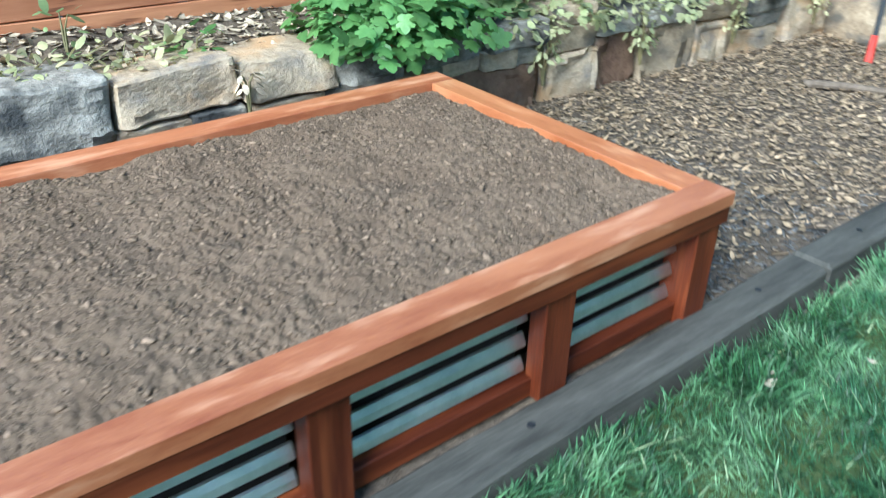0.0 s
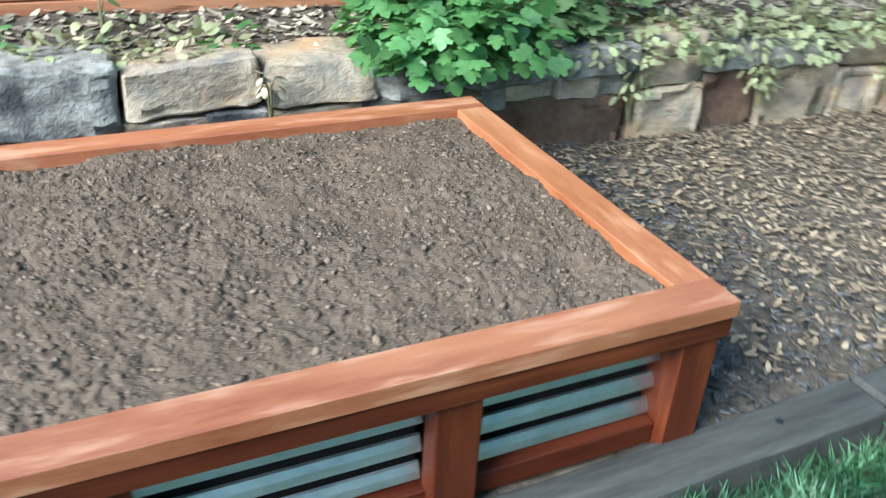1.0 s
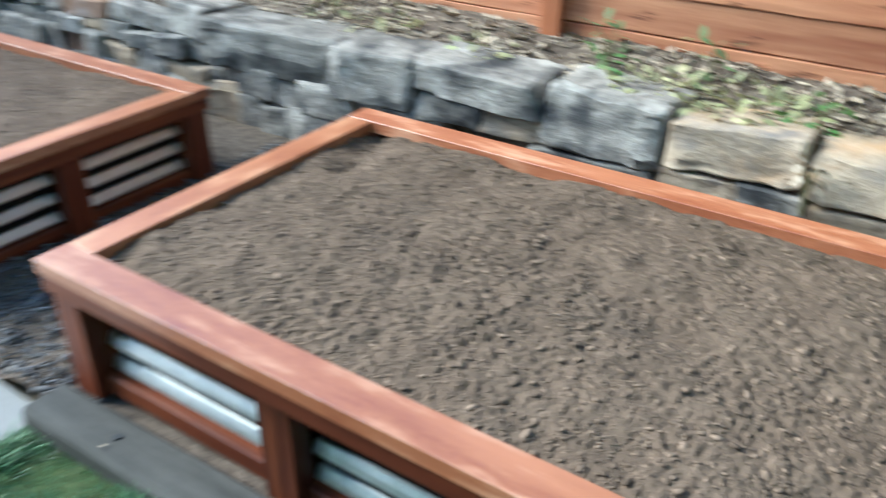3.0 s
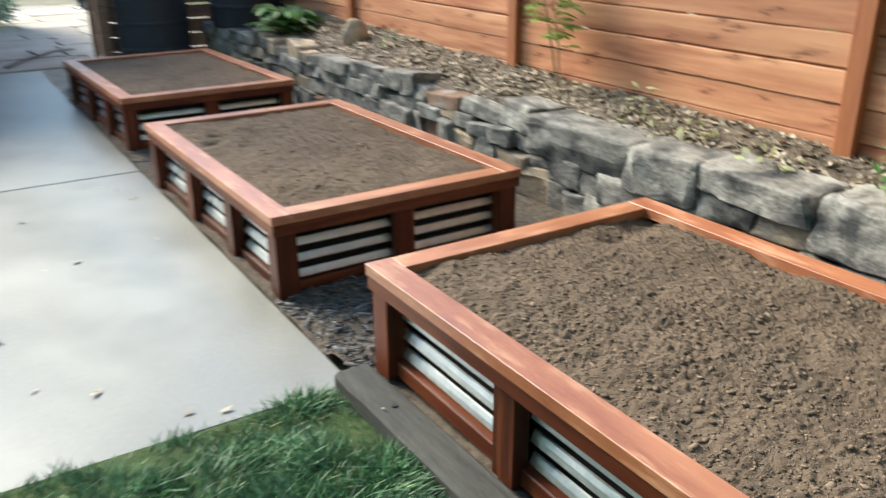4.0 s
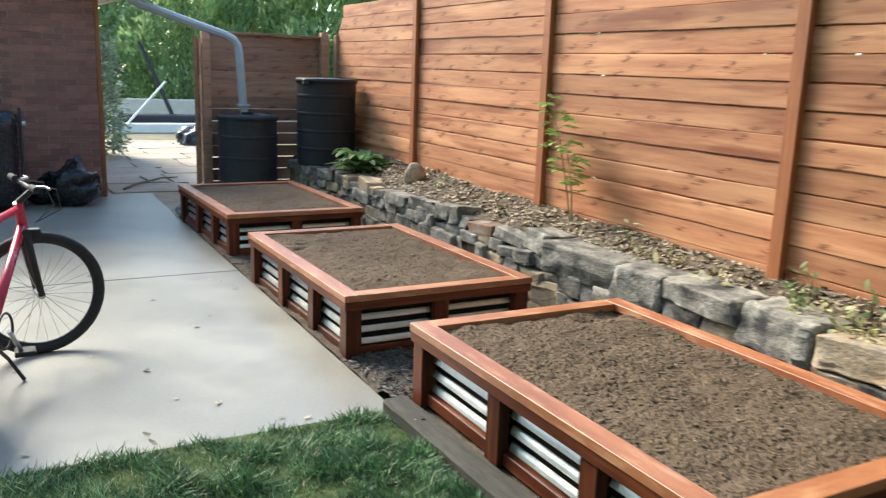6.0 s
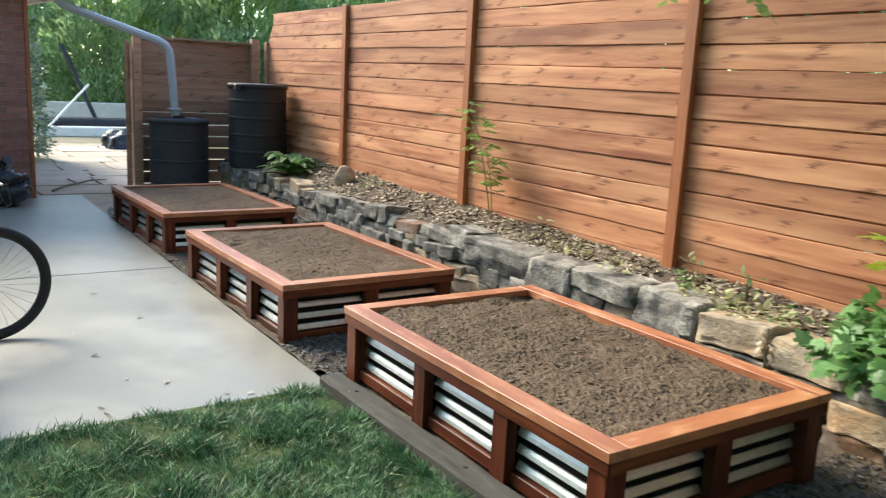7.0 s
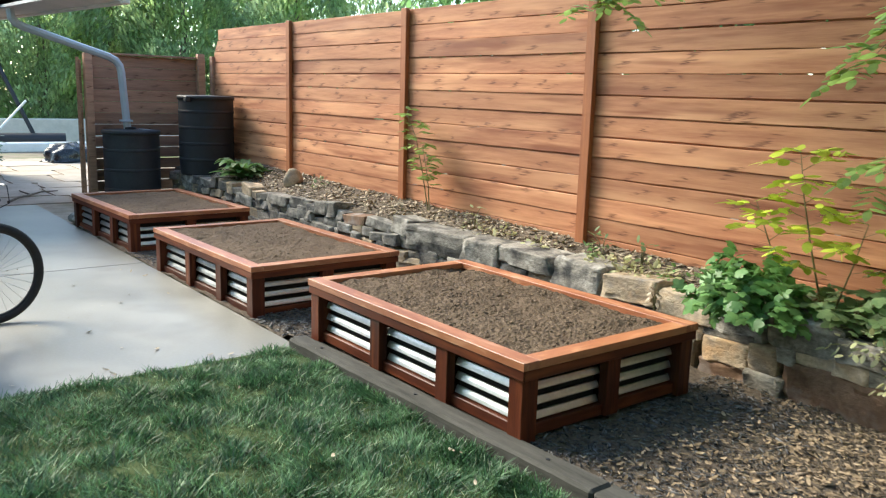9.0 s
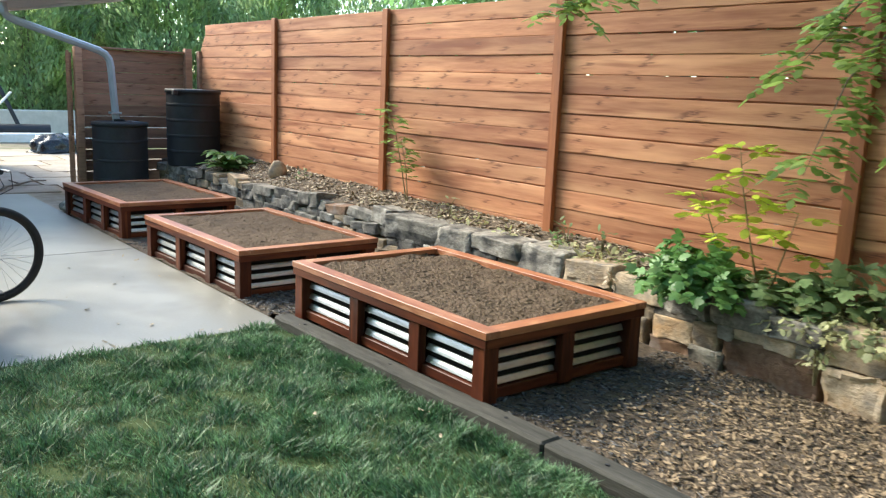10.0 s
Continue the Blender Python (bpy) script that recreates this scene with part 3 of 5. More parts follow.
for z0, z1, xa, xb in ((-0.02, 0.13, -6.35, 0.42), (0.13, 0.245, -6.35, 0.0), (0.245, 0.335, -6.35, -1.2), (0.335, 0.435, -6.4, -1.2)):
    x = xa
    while x < xb - 0.02:
        w = min(random.choice((random.uniform(0.10, 0.20), random.uniform(0.18, 0.40))), xb - x)
        if xb - x - w < 0.1:
            w = xb - x
        hi = z1 + random.uniform(-0.03, 0.04)
        m = random.choice((G, G, T, G, G, R, G, G) if x > -4 else (G, G, G, T))
        stone(x - 0.014, x + w + 0.014, z0 - 0.01, hi + 0.006, m, 0.27, random.uniform(-0.02, 0.03) - z0 * 0.06, 5.0, seed)
        seed += 1
        x += w
x = 5.0
while x < 7.6:
    w = random.uniform(0.35, 0.55)
    stone(x, x + w, -0.02, 0.19, random.choice((G, T, R)), 0.3, 0, 4.0, seed)
    stone(x + 0.1, x + w + 0.08, 0.19, 0.36, random.choice((G, T)), 0.3, 0, 4.0, seed + 0.4)
    seed += 1
    x += w

bank = sheet("planting_bank", -6.6, 8.0, 0.0, 1.0, 300, 26, lambda x, y: x * 0, M_BANK, "dry soil bank with leaf litter behind the stone wall", "ground")
vv = np.array([v.co[:] for v in bank.data.vertices])
vv[:, 1] = wall_y(vv[:, 0]) + 0.12 + vv[:, 1] * (3.3 - wall_y(vv[:, 0]) - 0.12)
vv[:, 2] = bank_z(vv[:, 0], vv[:, 1]) + 0.01
low = vv[:, 1] < wall_y(vv[:, 0]) + 0.1201
vv[low, 2] = -0.04
bank.data.vertices.foreach_set("co", vv.astype(np.float32).ravel())
bank.data.update()


def on_bank(n, x0, x1, y0=0.14, power=1.0):
    x = rng.uniform(x0, x1, n)
    y = wall_y(x) + y0 + (3.0 - wall_y(x) - y0) * rng.uniform(0, 1, n) ** power
    return x, y, bank_z(x, y) + 0.012


def tri_leaf(pts):
    """A fan about the first point."""
    n = len(pts)
    return pts, [[0, i, i + 1] for i in range(1, n - 1)]


CURL = tri_leaf([(0, 0, 0), (-1.1, 0, 0.25), (-0.6, -0.45, 0.1), (0.2, -0.5, 0.08), (1, -0.2, 0.25), (1.25, 0.05, 0.3), (0.8, 0.4, 0.12), (0, 0.5, 0.1), (-0.7, 0.4, 0.1), (-1.1, 0, 0.25)])
n = 6500
x, y, z = on_bank(n, -6.2, 5.5)
me = scattered("leaf_litter", *CURL, turns(n, 0.5, (0.006, 0.026)), np.column_stack([x, y, z + 0.004]))
tagged(link_mesh("leaf_litter", me, M_LITTER), "dry tan fallen leaves scattered over the bank", "leaf litter", kind="stuff")

# wood chips on the mulch
CHIP = [(-1, -0.3, -0.12), (1, -0.22, -0.12), (1.1, 0.25, -0.1), (-0.9, 0.3, -0.12), (-1, -0.25, 0.1), (1, -0.2, 0.16), (1, 0.22, 0.14), (-0.9, 0.28, 0.1)], [[4, 5, 6, 7], [0, 1, 5, 4], [1, 2, 6, 5], [2, 3, 7, 6], [3, 0, 4, 7]]
n = 26000
x = np.concatenate([rng.uniform(1.7, 5.2, 20000), rng.uniform(-0.75, 0.1, 6000), rng.uniform(5.0, 7.5, 2500), rng.uniform(-3.4, -2.4, 1500)])
y = np.concatenate([rng.uniform(0.95, 2.6, 20000), rng.uniform(0.86, 2.4, 6000), rng.uniform(0.95, 2.4, 2500), rng.uniform(0.86, 2.4, 1500)])
keep = y < wall_y(x) + 0.05
x, y = x[keep], y[keep]
z = np.where(x > -0.2, 0.03, 0.0) + 0.010 * fbm(x, y, 9, 4) + 0.006 * fbm(x, y, 30, 5)
chip_m = turns(len(x), 0.35, (1, 1), (1.15, 0.85, 1)) * np.clip(rng.lognormal(-4.92, 0.5, len(x)), 0.003, 0.028)[:, None, None]
dark = rng.uniform(0, 1, len(x)) < 1 / (1 + np.exp((x - 2.45 + 0.35 * (y - 1.5) - 0.25 * fbm(x, y, 3, 6)) / 0.16))
at = np.column_stack([x, y, z + 0.006])
me = scattered("wood_chips", *CHIP, chip_m[~dark], at[~dark])
tagged(link_mesh("wood_chips", me, M_CHIP), "loose grey-brown shredded wood chips on the path", "wood chips", kind="stuff")
me = scattered("mulch_shreds", *CHIP, chip_m[dark], at[dark])
tagged(link_mesh("mulch_shreds", me, M_SHRED), "blackish shredded mulch round the raised beds", "mulch", kind="stuff")

n = 7500
x, y = 2.1 + 4.4 * rng.uniform(0, 1, n) ** 0.75, rng.uniform(1.0, 2.34, n)
me = scattered("path_leaves", *CURL, turns(n, 0.4, (0.006, 0.017)), np.column_stack([x, y, np.full(n, 0.05)]))
tagged(link_mesh("path_leaves", me, M_BROWNLEAF), "dry tan leaves fallen on the wood chips", "leaf litter", kind="stuff")

# ---- lawn ----
BLADE = [(-0.07, 0, 0), (0.07, 0, 0), (0.055, 0.12, 0.5), (-0.045, 0.12, 0.5), (0, 0.42, 0.93)], [[0, 1, 2], [0, 2, 3], [3, 2, 4]]
n = 210000
x = rng.uniform(0.0, 5.2, n)
y = 0.78 - 3.6 * rng.uniform(0, 1, n) ** 1.25
edge = x > 0.02 * np.sin(y * 9) + 0.03 * fbm(x, y, 6, 61)
x, y = x[edge], y[edge]
m = turns(len(x), 0.0, (0.7, 1.25)) @ np.eye(3)
lean = rng.normal(0, 0.75, (len(x), 2)) + 0.7 * np.stack([fbm(x, y, 12, 64), fbm(x, y, 13, 65)], -1)
m[:, 0, 2], m[:, 1, 2] = lean[:, 0], lean[:, 1]
hgt = 0.033 * np.clip(1 + 0.3 * fbm(x, y, 5, 62) + 0.5 * fbm(x, y, 19, 63), 0.35, 2.0)
m *= hgt[:, None, None]
me = scattered("grass", *BLADE, m, np.column_stack([x, y, np.full(len(x), 0.0)]))
tagged(link_mesh("grass", me, M_GRASS), "thick green lawn grass beside the timber edging", "grass", kind="stuff")

n = 4500
x, y = rng.uniform(0.02, 5.2, n), 0.76 - 3.2 * rng.uniform(0, 1, n)
m = turns(n, 0.0, (0.7, 1.2))
lean = rng.normal(0, 0.9, (n, 2))
m[:, 0, 2], m[:, 1, 2] = lean[:, 0], lean[:, 1]
me = scattered("dry_grass", *BLADE, m * 0.03, np.column_stack([x, y, np.full(n, 0.012)]))
tagged(link_mesh("dry_grass", me, M_STRAW), "pale dry blades scattered through the lawn", "grass", kind="stuff")

# ---- cedar fence ----
FENCE_Y = 2.955
POSTS = [-6.50, -4.30, -2.05, 0.19, 2.43, 4.67, 6.91]
fence = empty("cedar_fence", pose(0, 0, 0), "horizontal board fence of orange-brown stained cedar", "fence", kind="structure")


def fence_top(x):
    return 2.235 - 0.006 * (x + 4.3)


for x in POSTS[1:]:
    part("post", bm_box((x - 0.042, FENCE_Y, 0.2), (x + 0.042, FENCE_Y + 0.04, fence_top(x) + 0.005), 0.004), M_POST, fence)
part("post", bm_box((-6.55, FENCE_Y + 0.004, 0.0), (-6.46, FENCE_Y + 0.09, 1.9), 0.004), M_FENCE_Y, fence)
random.seed(9)
BH = 0.1405
for a, b in zip(POSTS, POSTS[1:]):
    z = fence_top(a)
    k = 0
    while z - BH > 0.29 - 0.02 * a:
        h = BH
        gap = random.choice((0.004, 0.005, 0.006, 0.007, 0.009, 0.011))
        dy = random.uniform(-0.008, 0.007)
        bm = bm_box((a, FENCE_Y + 0.048 + dy, z - h), (b, FENCE_Y + 0.068 + dy, z - gap), 0.0025)
        # strip added behind the joint to keep the gap dark, with a few short slits left open
        cuts = sorted(random.uniform(a + 0.1, b - 0.15) for _ in range(random.choice((0, 0, 1, 1, 2, 4, 7))))
        xa = a
        for c in cuts + [b]:
            if c - xa > 0.03:
                bm_box((xa, FENCE_Y + 0.070 + dy, z - h - 0.014), (c, FENCE_Y + 0.078 + dy, z - h + 0.02), 0, bm)
            xa = c + random.uniform(0.015, 0.07)
        bmesh.ops.subdivide_edges(bm, edges=[e for e in bm.edges if abs(e.verts[0].co.x - e.verts[1].co.x) > 1], cuts=14)
        dz = fence_top(b) - fence_top(a) + random.uniform(-0.004, 0.004)
        zc = z - h / 2
        seed_v = Vector((0, k * 3.1, a * 1.7))
        for v in bm.verts:
            up = 1 if v.co.z > zc else -1
            v.co.z += dz * (v.co.x - a) / (b - a) + 0.0042 * noise.noise(Vector((v.co.x * 5, up * 4.0, 0)) + seed_v)
            v.co.y += 0.003 * noise.noise(Vector((v.co.x * 1.5, 0, 7)) + seed_v)
            if a < -6 and v.co.x < a + 0.005:
                v.co.x += max(0.0, (v.co.z - 1.93)) * 1.4
        part("board", bm, M_FENCE, fence)
        z -= h
        k += 1

# side fence and gate post
side_fence = empty("side_fence", pose(0, 0, 0), "weathered brown board fence panel closing the yard corner", "fence", kind="structure")
z = 1.86
while z > 0.1:
    h = 0.142
    gap = random.choice((0.002, 0.004)) if z > 0.95 else 0.012
    part("board", bm_box((-6.72, 1.50, z - h), (-6.70, 2.96, z - gap), 0.002), M_FENCE_Y, side_fence)
    z -= h
part("post", bm_box((-6.72, 1.41, 0), (-6.62, 1.50, 1.87), 0.004), M_FENCE_Y, side_fence)
part("post", bm_box((-6.698, 2.83, 0), (-6.61, 2.92, 1.93), 0.004), M_FENCE_Y, side_fence)
part("cap", bm_box((-6.73, 1.50, 1.862), (-6.64, 2.83, 1.885), 0.003), M_FENCE_Y, side_fence)
gate = empty("open_gate", pose(0, 0, 0), "brown wooden gate swung open, seen on edge", "gate", kind="structure")
for k in range(8):
    part("board", bm_box((-1.0, -0.012, 0.12 + k * 0.21), (0.0, 0.012, 0.12 + k * 0.21 + 0.2), 0.003), M_FENCE_Y, gate)
part("stile", bm_box((-0.07, -0.05, 0.08), (0.0, -0.013, 1.82), 0.003), M_FENCE_Y, gate)
part("stile", bm_box((-1.0, -0.05, 0.08), (-0.93, -0.013, 1.82), 0.003), M_FENCE_Y, gate)
gate.matrix_world = pose(-6.74, 1.385, 0, 0, 0, -14)

# ---- rain barrels ----
def barrel(name, x, y, z, r, h, material, label, ribs):
    ob = empty(name, pose(x, y, z), label, "barrel")
    prof = [(r * 0.93, 0.0), (r * 0.96, 0.02)]
    for k in range(ribs):
        c = h * (k + 1) / (ribs + 1)
        prof += [(r * 0.985, c - 0.02), (r * 0.998, c - 0.008), (r * 0.998, c + 0.008), (r * 0.985, c + 0.02)]
    prof += [(r * 0.985, h - 0.05)]
    part("body", bm_lathe(prof, 64), material, ob, smooth=True).data.set_sharp_from_angle(angle=radians(7))
    part("lid", bm_lathe([(r * 1.03, h - 0.05), (r * 1.03, h - 0.005), (r * 0.98, h), (r * 0.3, h + 0.006)], 40), material, ob, smooth=True)
    return ob


b1 = barrel("rain_barrel", -6.28, 1.83, 0.0, 0.335, 0.955, M_BARREL, "dark grey ribbed plastic rain barrel under the downspout", 3)
part("wire_loop", bm_tube([(0.0 + 0.1 * math.cos(a), 0.16 + 0.12 * math.sin(a), 0.965 - 0.02 * abs(math.sin(a))) for a in np.linspace(0, 2 * math.pi, 14)[:-1]], 0.005, 6, closed=True), M_PIPE, b1)
part("inlet_collar", bm_lathe([(0.07, 0.955), (0.07, 0.985), (0.05, 0.99)], 20, pose(-0.03, 0.0, 0)), M_BLACK, b1)
b2 = barrel("compost_bin", -5.82, 2.61, 0.43, 0.335, 0.965, M_BLACK, "tall black plastic compost bin beside the fence", 4)
part("lid_latch", bm_box((0.18, -0.35, 0.89), (0.26, -0.29, 0.955), 0.008), M_BLACK, b2)

# downspout
spout = empty("downspout", pose(0, 0, 0), "blue-grey painted metal downspout leading into the barrel", "downspout")
path = [(-6.31, 1.80, 0.955), (-6.31, 1.79, 1.05), (-6.31, 1.75, 1.64), (-6.31, 1.735, 1.72), (-6.31, 1.69, 1.78), (-6.31, 1.61, 1.825), (-6.31, 0.70, 2.105), (-6.31, 0.62, 2.14), (-6.31, 0.58, 2.19), (-6.31, 0.57, 2.30)]
part("pipe", bm_tube(path, 0.05, 8, flat=0.8), M_PIPE, spout)
part("strap", bm_box((-6.375, 1.72, 1.05), (-6.245, 1.85, 1.075), 0.003), M_PIPE, spout)

# ---- house corner ----
def eave_z(x):
    return 2.32 - 0.0317 * (x + 8.19)


BR_X = -6.75
wall_m = bm_box((BR_X - 0.22, -7.0, -0.05), (BR_X - 0.012, 0.30, 2.29))
house = empty("house", pose(0, 0, 0), "red brick house corner under a low roof overhang", "house", kind="structure")
part("mortar_wall", wall_m, M_MORTAR, house)
part("side_wall", bm_box((-13.0, 0.08, -0.05), (BR_X - 0.225, 0.30, 2.29)), M_BRICK, house)
part("corner_trim", bm_box((BR_X - 0.10, 0.302, 0.0), (BR_X + 0.012, 0.345, 2.2), 0.004), M_POST, house)
def sloped(x0, x1, y0, y1, h0, h1, rise, bev=0.0):
    """A slab that follows the eave's fall, rising away from it."""
    bm = bm_box((x0, y0, h0), (x1, y1, h1), bev)
    for v in bm.verts:
        v.co.z += eave_z(v.co.x) + max(0.0, 0.88 - v.co.y) * rise
    return bm


part("soffit", sloped(-13.0, -6.5, -7.0, 0.88, 0.02, 0.05, 0.05), M_SOFFIT, house)
part("soffit", sloped(-6.498, -3.3, 0.50, 0.88, 0.02, 0.05, 0.05), M_SOFFIT, house)
part("gutter", sloped(-13.0, -3.3, 0.885, 0.97, 0, 0.11, 0, 0.01), M_SOFFIT, house)
part("shingles", sloped(-13.0, -6.45, -7.0, 0.90, 0.115, 0.16, 0.05), M_SHINGLE, house)
part("shingles", sloped(-6.448, -3.25, 0.48, 0.90, 0.115, 0.16, 0.05), M_SHINGLE, house)

# ---- covered grill and bag ----
grill = empty("covered_grill", pose(-6.15, -0.98, 0), "black fabric-covered grill against the brick wall", "grill")
bm = bm_box((-0.28, -0.5, 0.02), (0.28, 0.45, 0.98), 0.05)
bmesh.ops.subdivide_edges(bm, edges=bm.edges[:], cuts=6, use_grid_fill=True)
for v in bm.verts:
    v.co += Vector((noise.noise(v.co * 4), noise.noise(v.co * 4 + Vector((5, 0, 0))), 0.4 * noise.noise(v.co * 3))) * 0.03
part("cover", bm, M_BAG, grill, smooth=True)
part("side_panel", bm_box((-0.25, 0.47, 0.05), (0.20, 0.50, 1.0), 0.006), M_BARREL, grill, "grey metal side panel")
part("knob", bm_cyl((0.2, 0.50, 0.87), (0.2, 0.53, 0.87), 0.022, n=12), M_WHITE, grill)


def rubbish_bag(x, y, r, h, seed):
    ob = empty("rubbish_bag", pose(x, y, 0), "shiny black plastic rubbish bag slumped on the patio", "bag")
    bm = bmesh.new()
    bmesh.ops.create_icosphere(bm, subdivisions=4, radius=1)
    o = Vector((seed, seed * 2, 0))
    for v in bm.verts:
        c = v.co.copy()
        f = 1 + 0.28 * noise.noise(c * 1.6 + o) + 0.14 * noise.noise(c * 4 + o) - 0.09 * abs(noise.noise(c * 8 + o))
        c = Vector((c.x * r * f, c.y * r * f, (c.z * 0.5 + 0.5) * h * (0.9 + 0.25 * noise.noise(c * 2 + o))))
        c.z = max(c.z - 0.02, 0.002)
        v.co = c
    part("bag", bm, M_BAG, ob, smooth=True)
    part("knot", bm_tube([(0.05, 0, h * 0.86), (0.07, 0.02, h * 0.98), (0.12, 0.05, h * 1.05)], [0.05, 0.025, 0.05], 8), M_BAG, ob)


rubbish_bag(-6.26, -0.03, 0.26, 0.47, 3.0)
rubbish_bag(-6.42, -0.33, 0.15, 0.28, 8.0)

# ---- bicycle ----
def ring(bm, c, r, tube, axis, n=48, k=8):
    u = Vector(axis).normalized()
    a = u.orthogonal().normalized()
    b = u.cross(a)
    pts = [Vector(c) + (a * math.cos(2 * math.pi * i / n) + b * math.sin(2 * math.pi * i / n)) * r for i in range(n)]
    return bm_tube(pts, tube, k, bm, closed=True)


bike = empty("bicycle", pose(0, 0, 0), "red mountain bike leaning on its kickstand", "bicycle")


def wheel(c, axis, r=0.318):
    c, axis = Vector(c), Vector(axis).normalized()
    w = part("wheel", ring(bmesh.new(), c, r - 0.048, 0.012, axis), M_BLACK, bike, smooth=True)
    part("tyre", ring(bmesh.new(), c, r - 0.026, 0.026, axis, 56, 10), M_RUBBER, w, smooth=True)
    part("hub", bm_cyl(c - axis * 0.045, c + axis * 0.045, 0.02, n=12), M_STEEL, w)
    a = axis.orthogonal().normalized()
    b = axis.cross(a)
    for i in range(28):
        t = 2 * math.pi * i / 28
        s = 1 if i % 2 else -1
        d = a * math.cos(t) + b * math.sin(t)
        e = a * math.cos(t + s * 0.5) + b * math.sin(t + s * 0.5)
        part("spoke", bm_cyl(c + axis * 0.03 * s + e * 0.018, c + d * (r - 0.05), 0.0012, n=4), M_STEEL, w)
    return w


FW = Vector((-1.375, -0.525, 0.318))                 # front hub
FDIR = Vector((-0.93, 0.367, 0.0)).normalized()     # heading of the frame
WDIR = Vector((-0.18, 1.0, 0.0)).normalized()      # heading of the turned front wheel
WAX = Vector((WDIR.y, -WDIR.x, 0.0))
FAX = Vector((FDIR.y, -FDIR.x, 0.0))
wheel(FW, WAX)
head_lo = FW - WDIR * 0.055 + Vector((0, 0, 0.345))
head_hi = head_lo - FDIR * 0.04 + Vector((0, 0, 0.13))
RW = Vector((FW.x, FW.y, 0)) - FDIR * 1.02 + Vector((0, 0, 0.318))
BB = FW - FDIR * 0.58 + Vector((0, 0, -0.015))
SEAT = BB - FDIR * 0.17 + Vector((0, 0, 0.48))
wheel(RW, FAX)
frm = part("frame", bm_cyl(head_lo, head_hi, 0.024, n=12), M_RED, bike, "red painted frame")
for name, p, q, r in (("down_tube", head_lo + Vector((0, 0, 0.02)), BB, 0.022), ("top_tube", head_hi - Vector((0, 0, 0.03)), SEAT - Vector((0, 0, 0.03)), 0.018), ("seat_tube", BB, SEAT, 0.017)):
    part(name, bm_cyl(p, q, r, n=12), M_RED, frm, smooth=True)
for s in (-1, 1):
    part("chain_stay", bm_cyl(BB + FAX * 0.03 * s, RW + FAX * 0.06 * s, 0.010, n=8), M_RED, frm)
    part("seat_stay", bm_cyl(SEAT + FAX * 0.02 * s, RW + FAX * 0.06 * s, 0.008, n=8), M_RED, frm)
    crown = head_lo + WAX * 0.055 * s - Vector((0, 0, 0.02))
    part("fork_leg", bm_cyl(crown, FW + WAX * 0.055 * s, 0.021, 0.016, n=10), M_BLACK, bike)
part("fork_crown", bm_cyl(head_lo + WAX * 0.075 - Vector((0, 0, 0.02)), head_lo - WAX * 0.075 - Vector((0, 0, 0.02)), 0.022, n=10), M_BLACK, bike)
part("brake", bm_box(head_lo + WDIR * 0.05 + Vector((-0.03, -0.03, -0.06)), head_lo + WDIR * 0.05 + Vector((0.03, 0.03, -0.01)), 0.006), M_BLACK, bike)
stem = head_hi + Vector((0, 0, 0.06)) + WDIR * 0.07
part("stem", bm_cyl(head_hi, stem, 0.016, n=10), M_BLACK, bike)
bar = [stem + WAX * s * 0.29 - WDIR * 0.04 * abs(s) + Vector((0, 0, 0.035 * abs(s))) for s in (-1, -0.5, 0, 0.5, 1)]
hb = part("handlebar", bm_tube(bar, 0.012, 8), M_BLACK, bike)
for s, p in ((-1, bar[0]), (1, bar[-1])):
    part("grip", bm_cyl(p, p - WAX * s * 0.11, 0.017, n=10), M_RUBBER, hb)
    part("brake_lever", bm_tube([p - WAX * s * 0.13 + WDIR * 0.02, p - WAX * s * 0.10 + WDIR * 0.06, p - WAX * s * 0.02 + WDIR * 0.06], 0.006, 6), M_STEEL, hb)
    mid = p - WAX * s * 0.16
    part("cable", bm_tube([mid, mid + WDIR * 0.12 + Vector((0, 0, -0.02)), mid + WDIR * 0.15 + Vector((0, 0, -0.13)) - WAX * s * 0.06, head_lo + WDIR * 0.06 + Vector((0, 0, 0.02))], 0.003, 6), M_BLACK, bike)
ch = part("crankset", ring(bmesh.new(), BB + FAX * 0.06, 0.08, 0.006, FAX, 24, 6), M_BLACK, bike)
part("crank_arm", bm_cyl(BB + FAX * 0.075, BB + FAX * 0.085 + FDIR * 0.10 - Vector((0, 0, 0.13)), 0.010, n=8), M_STEEL, ch)
part("pedal", bm_box(BB + FAX * 0.10 + FDIR * 0.10 - Vector((0.045, 0.045, 0.142)), BB + FAX * 0.10 + FDIR * 0.10 + Vector((0.045, 0.045, -0.118)), 0.005), M_BLACK, ch)
part("saddle", bm_tube([SEAT + Vector((0, 0, 0.10)) - FDIR * 0.12, SEAT + Vector((0, 0, 0.11)), SEAT + Vector((0, 0, 0.10)) + FDIR * 0.13], [0.065, 0.05, 0.018], 10, flat=0.45), M_BLACK, bike, smooth=True)
part("seat_post", bm_cyl(SEAT, SEAT + Vector((0, 0, 0.09)), 0.013, n=8), M_STEEL, bike)
foot = Vector((-0.99, -0.62, 0.004))
part("kickstand", bm_tube([BB - FDIR * 0.10 + FAX * 0.02, foot + Vector((-0.03, -0.06, 0.10)), foot], 0.009, 8), M_BLACK, bike)


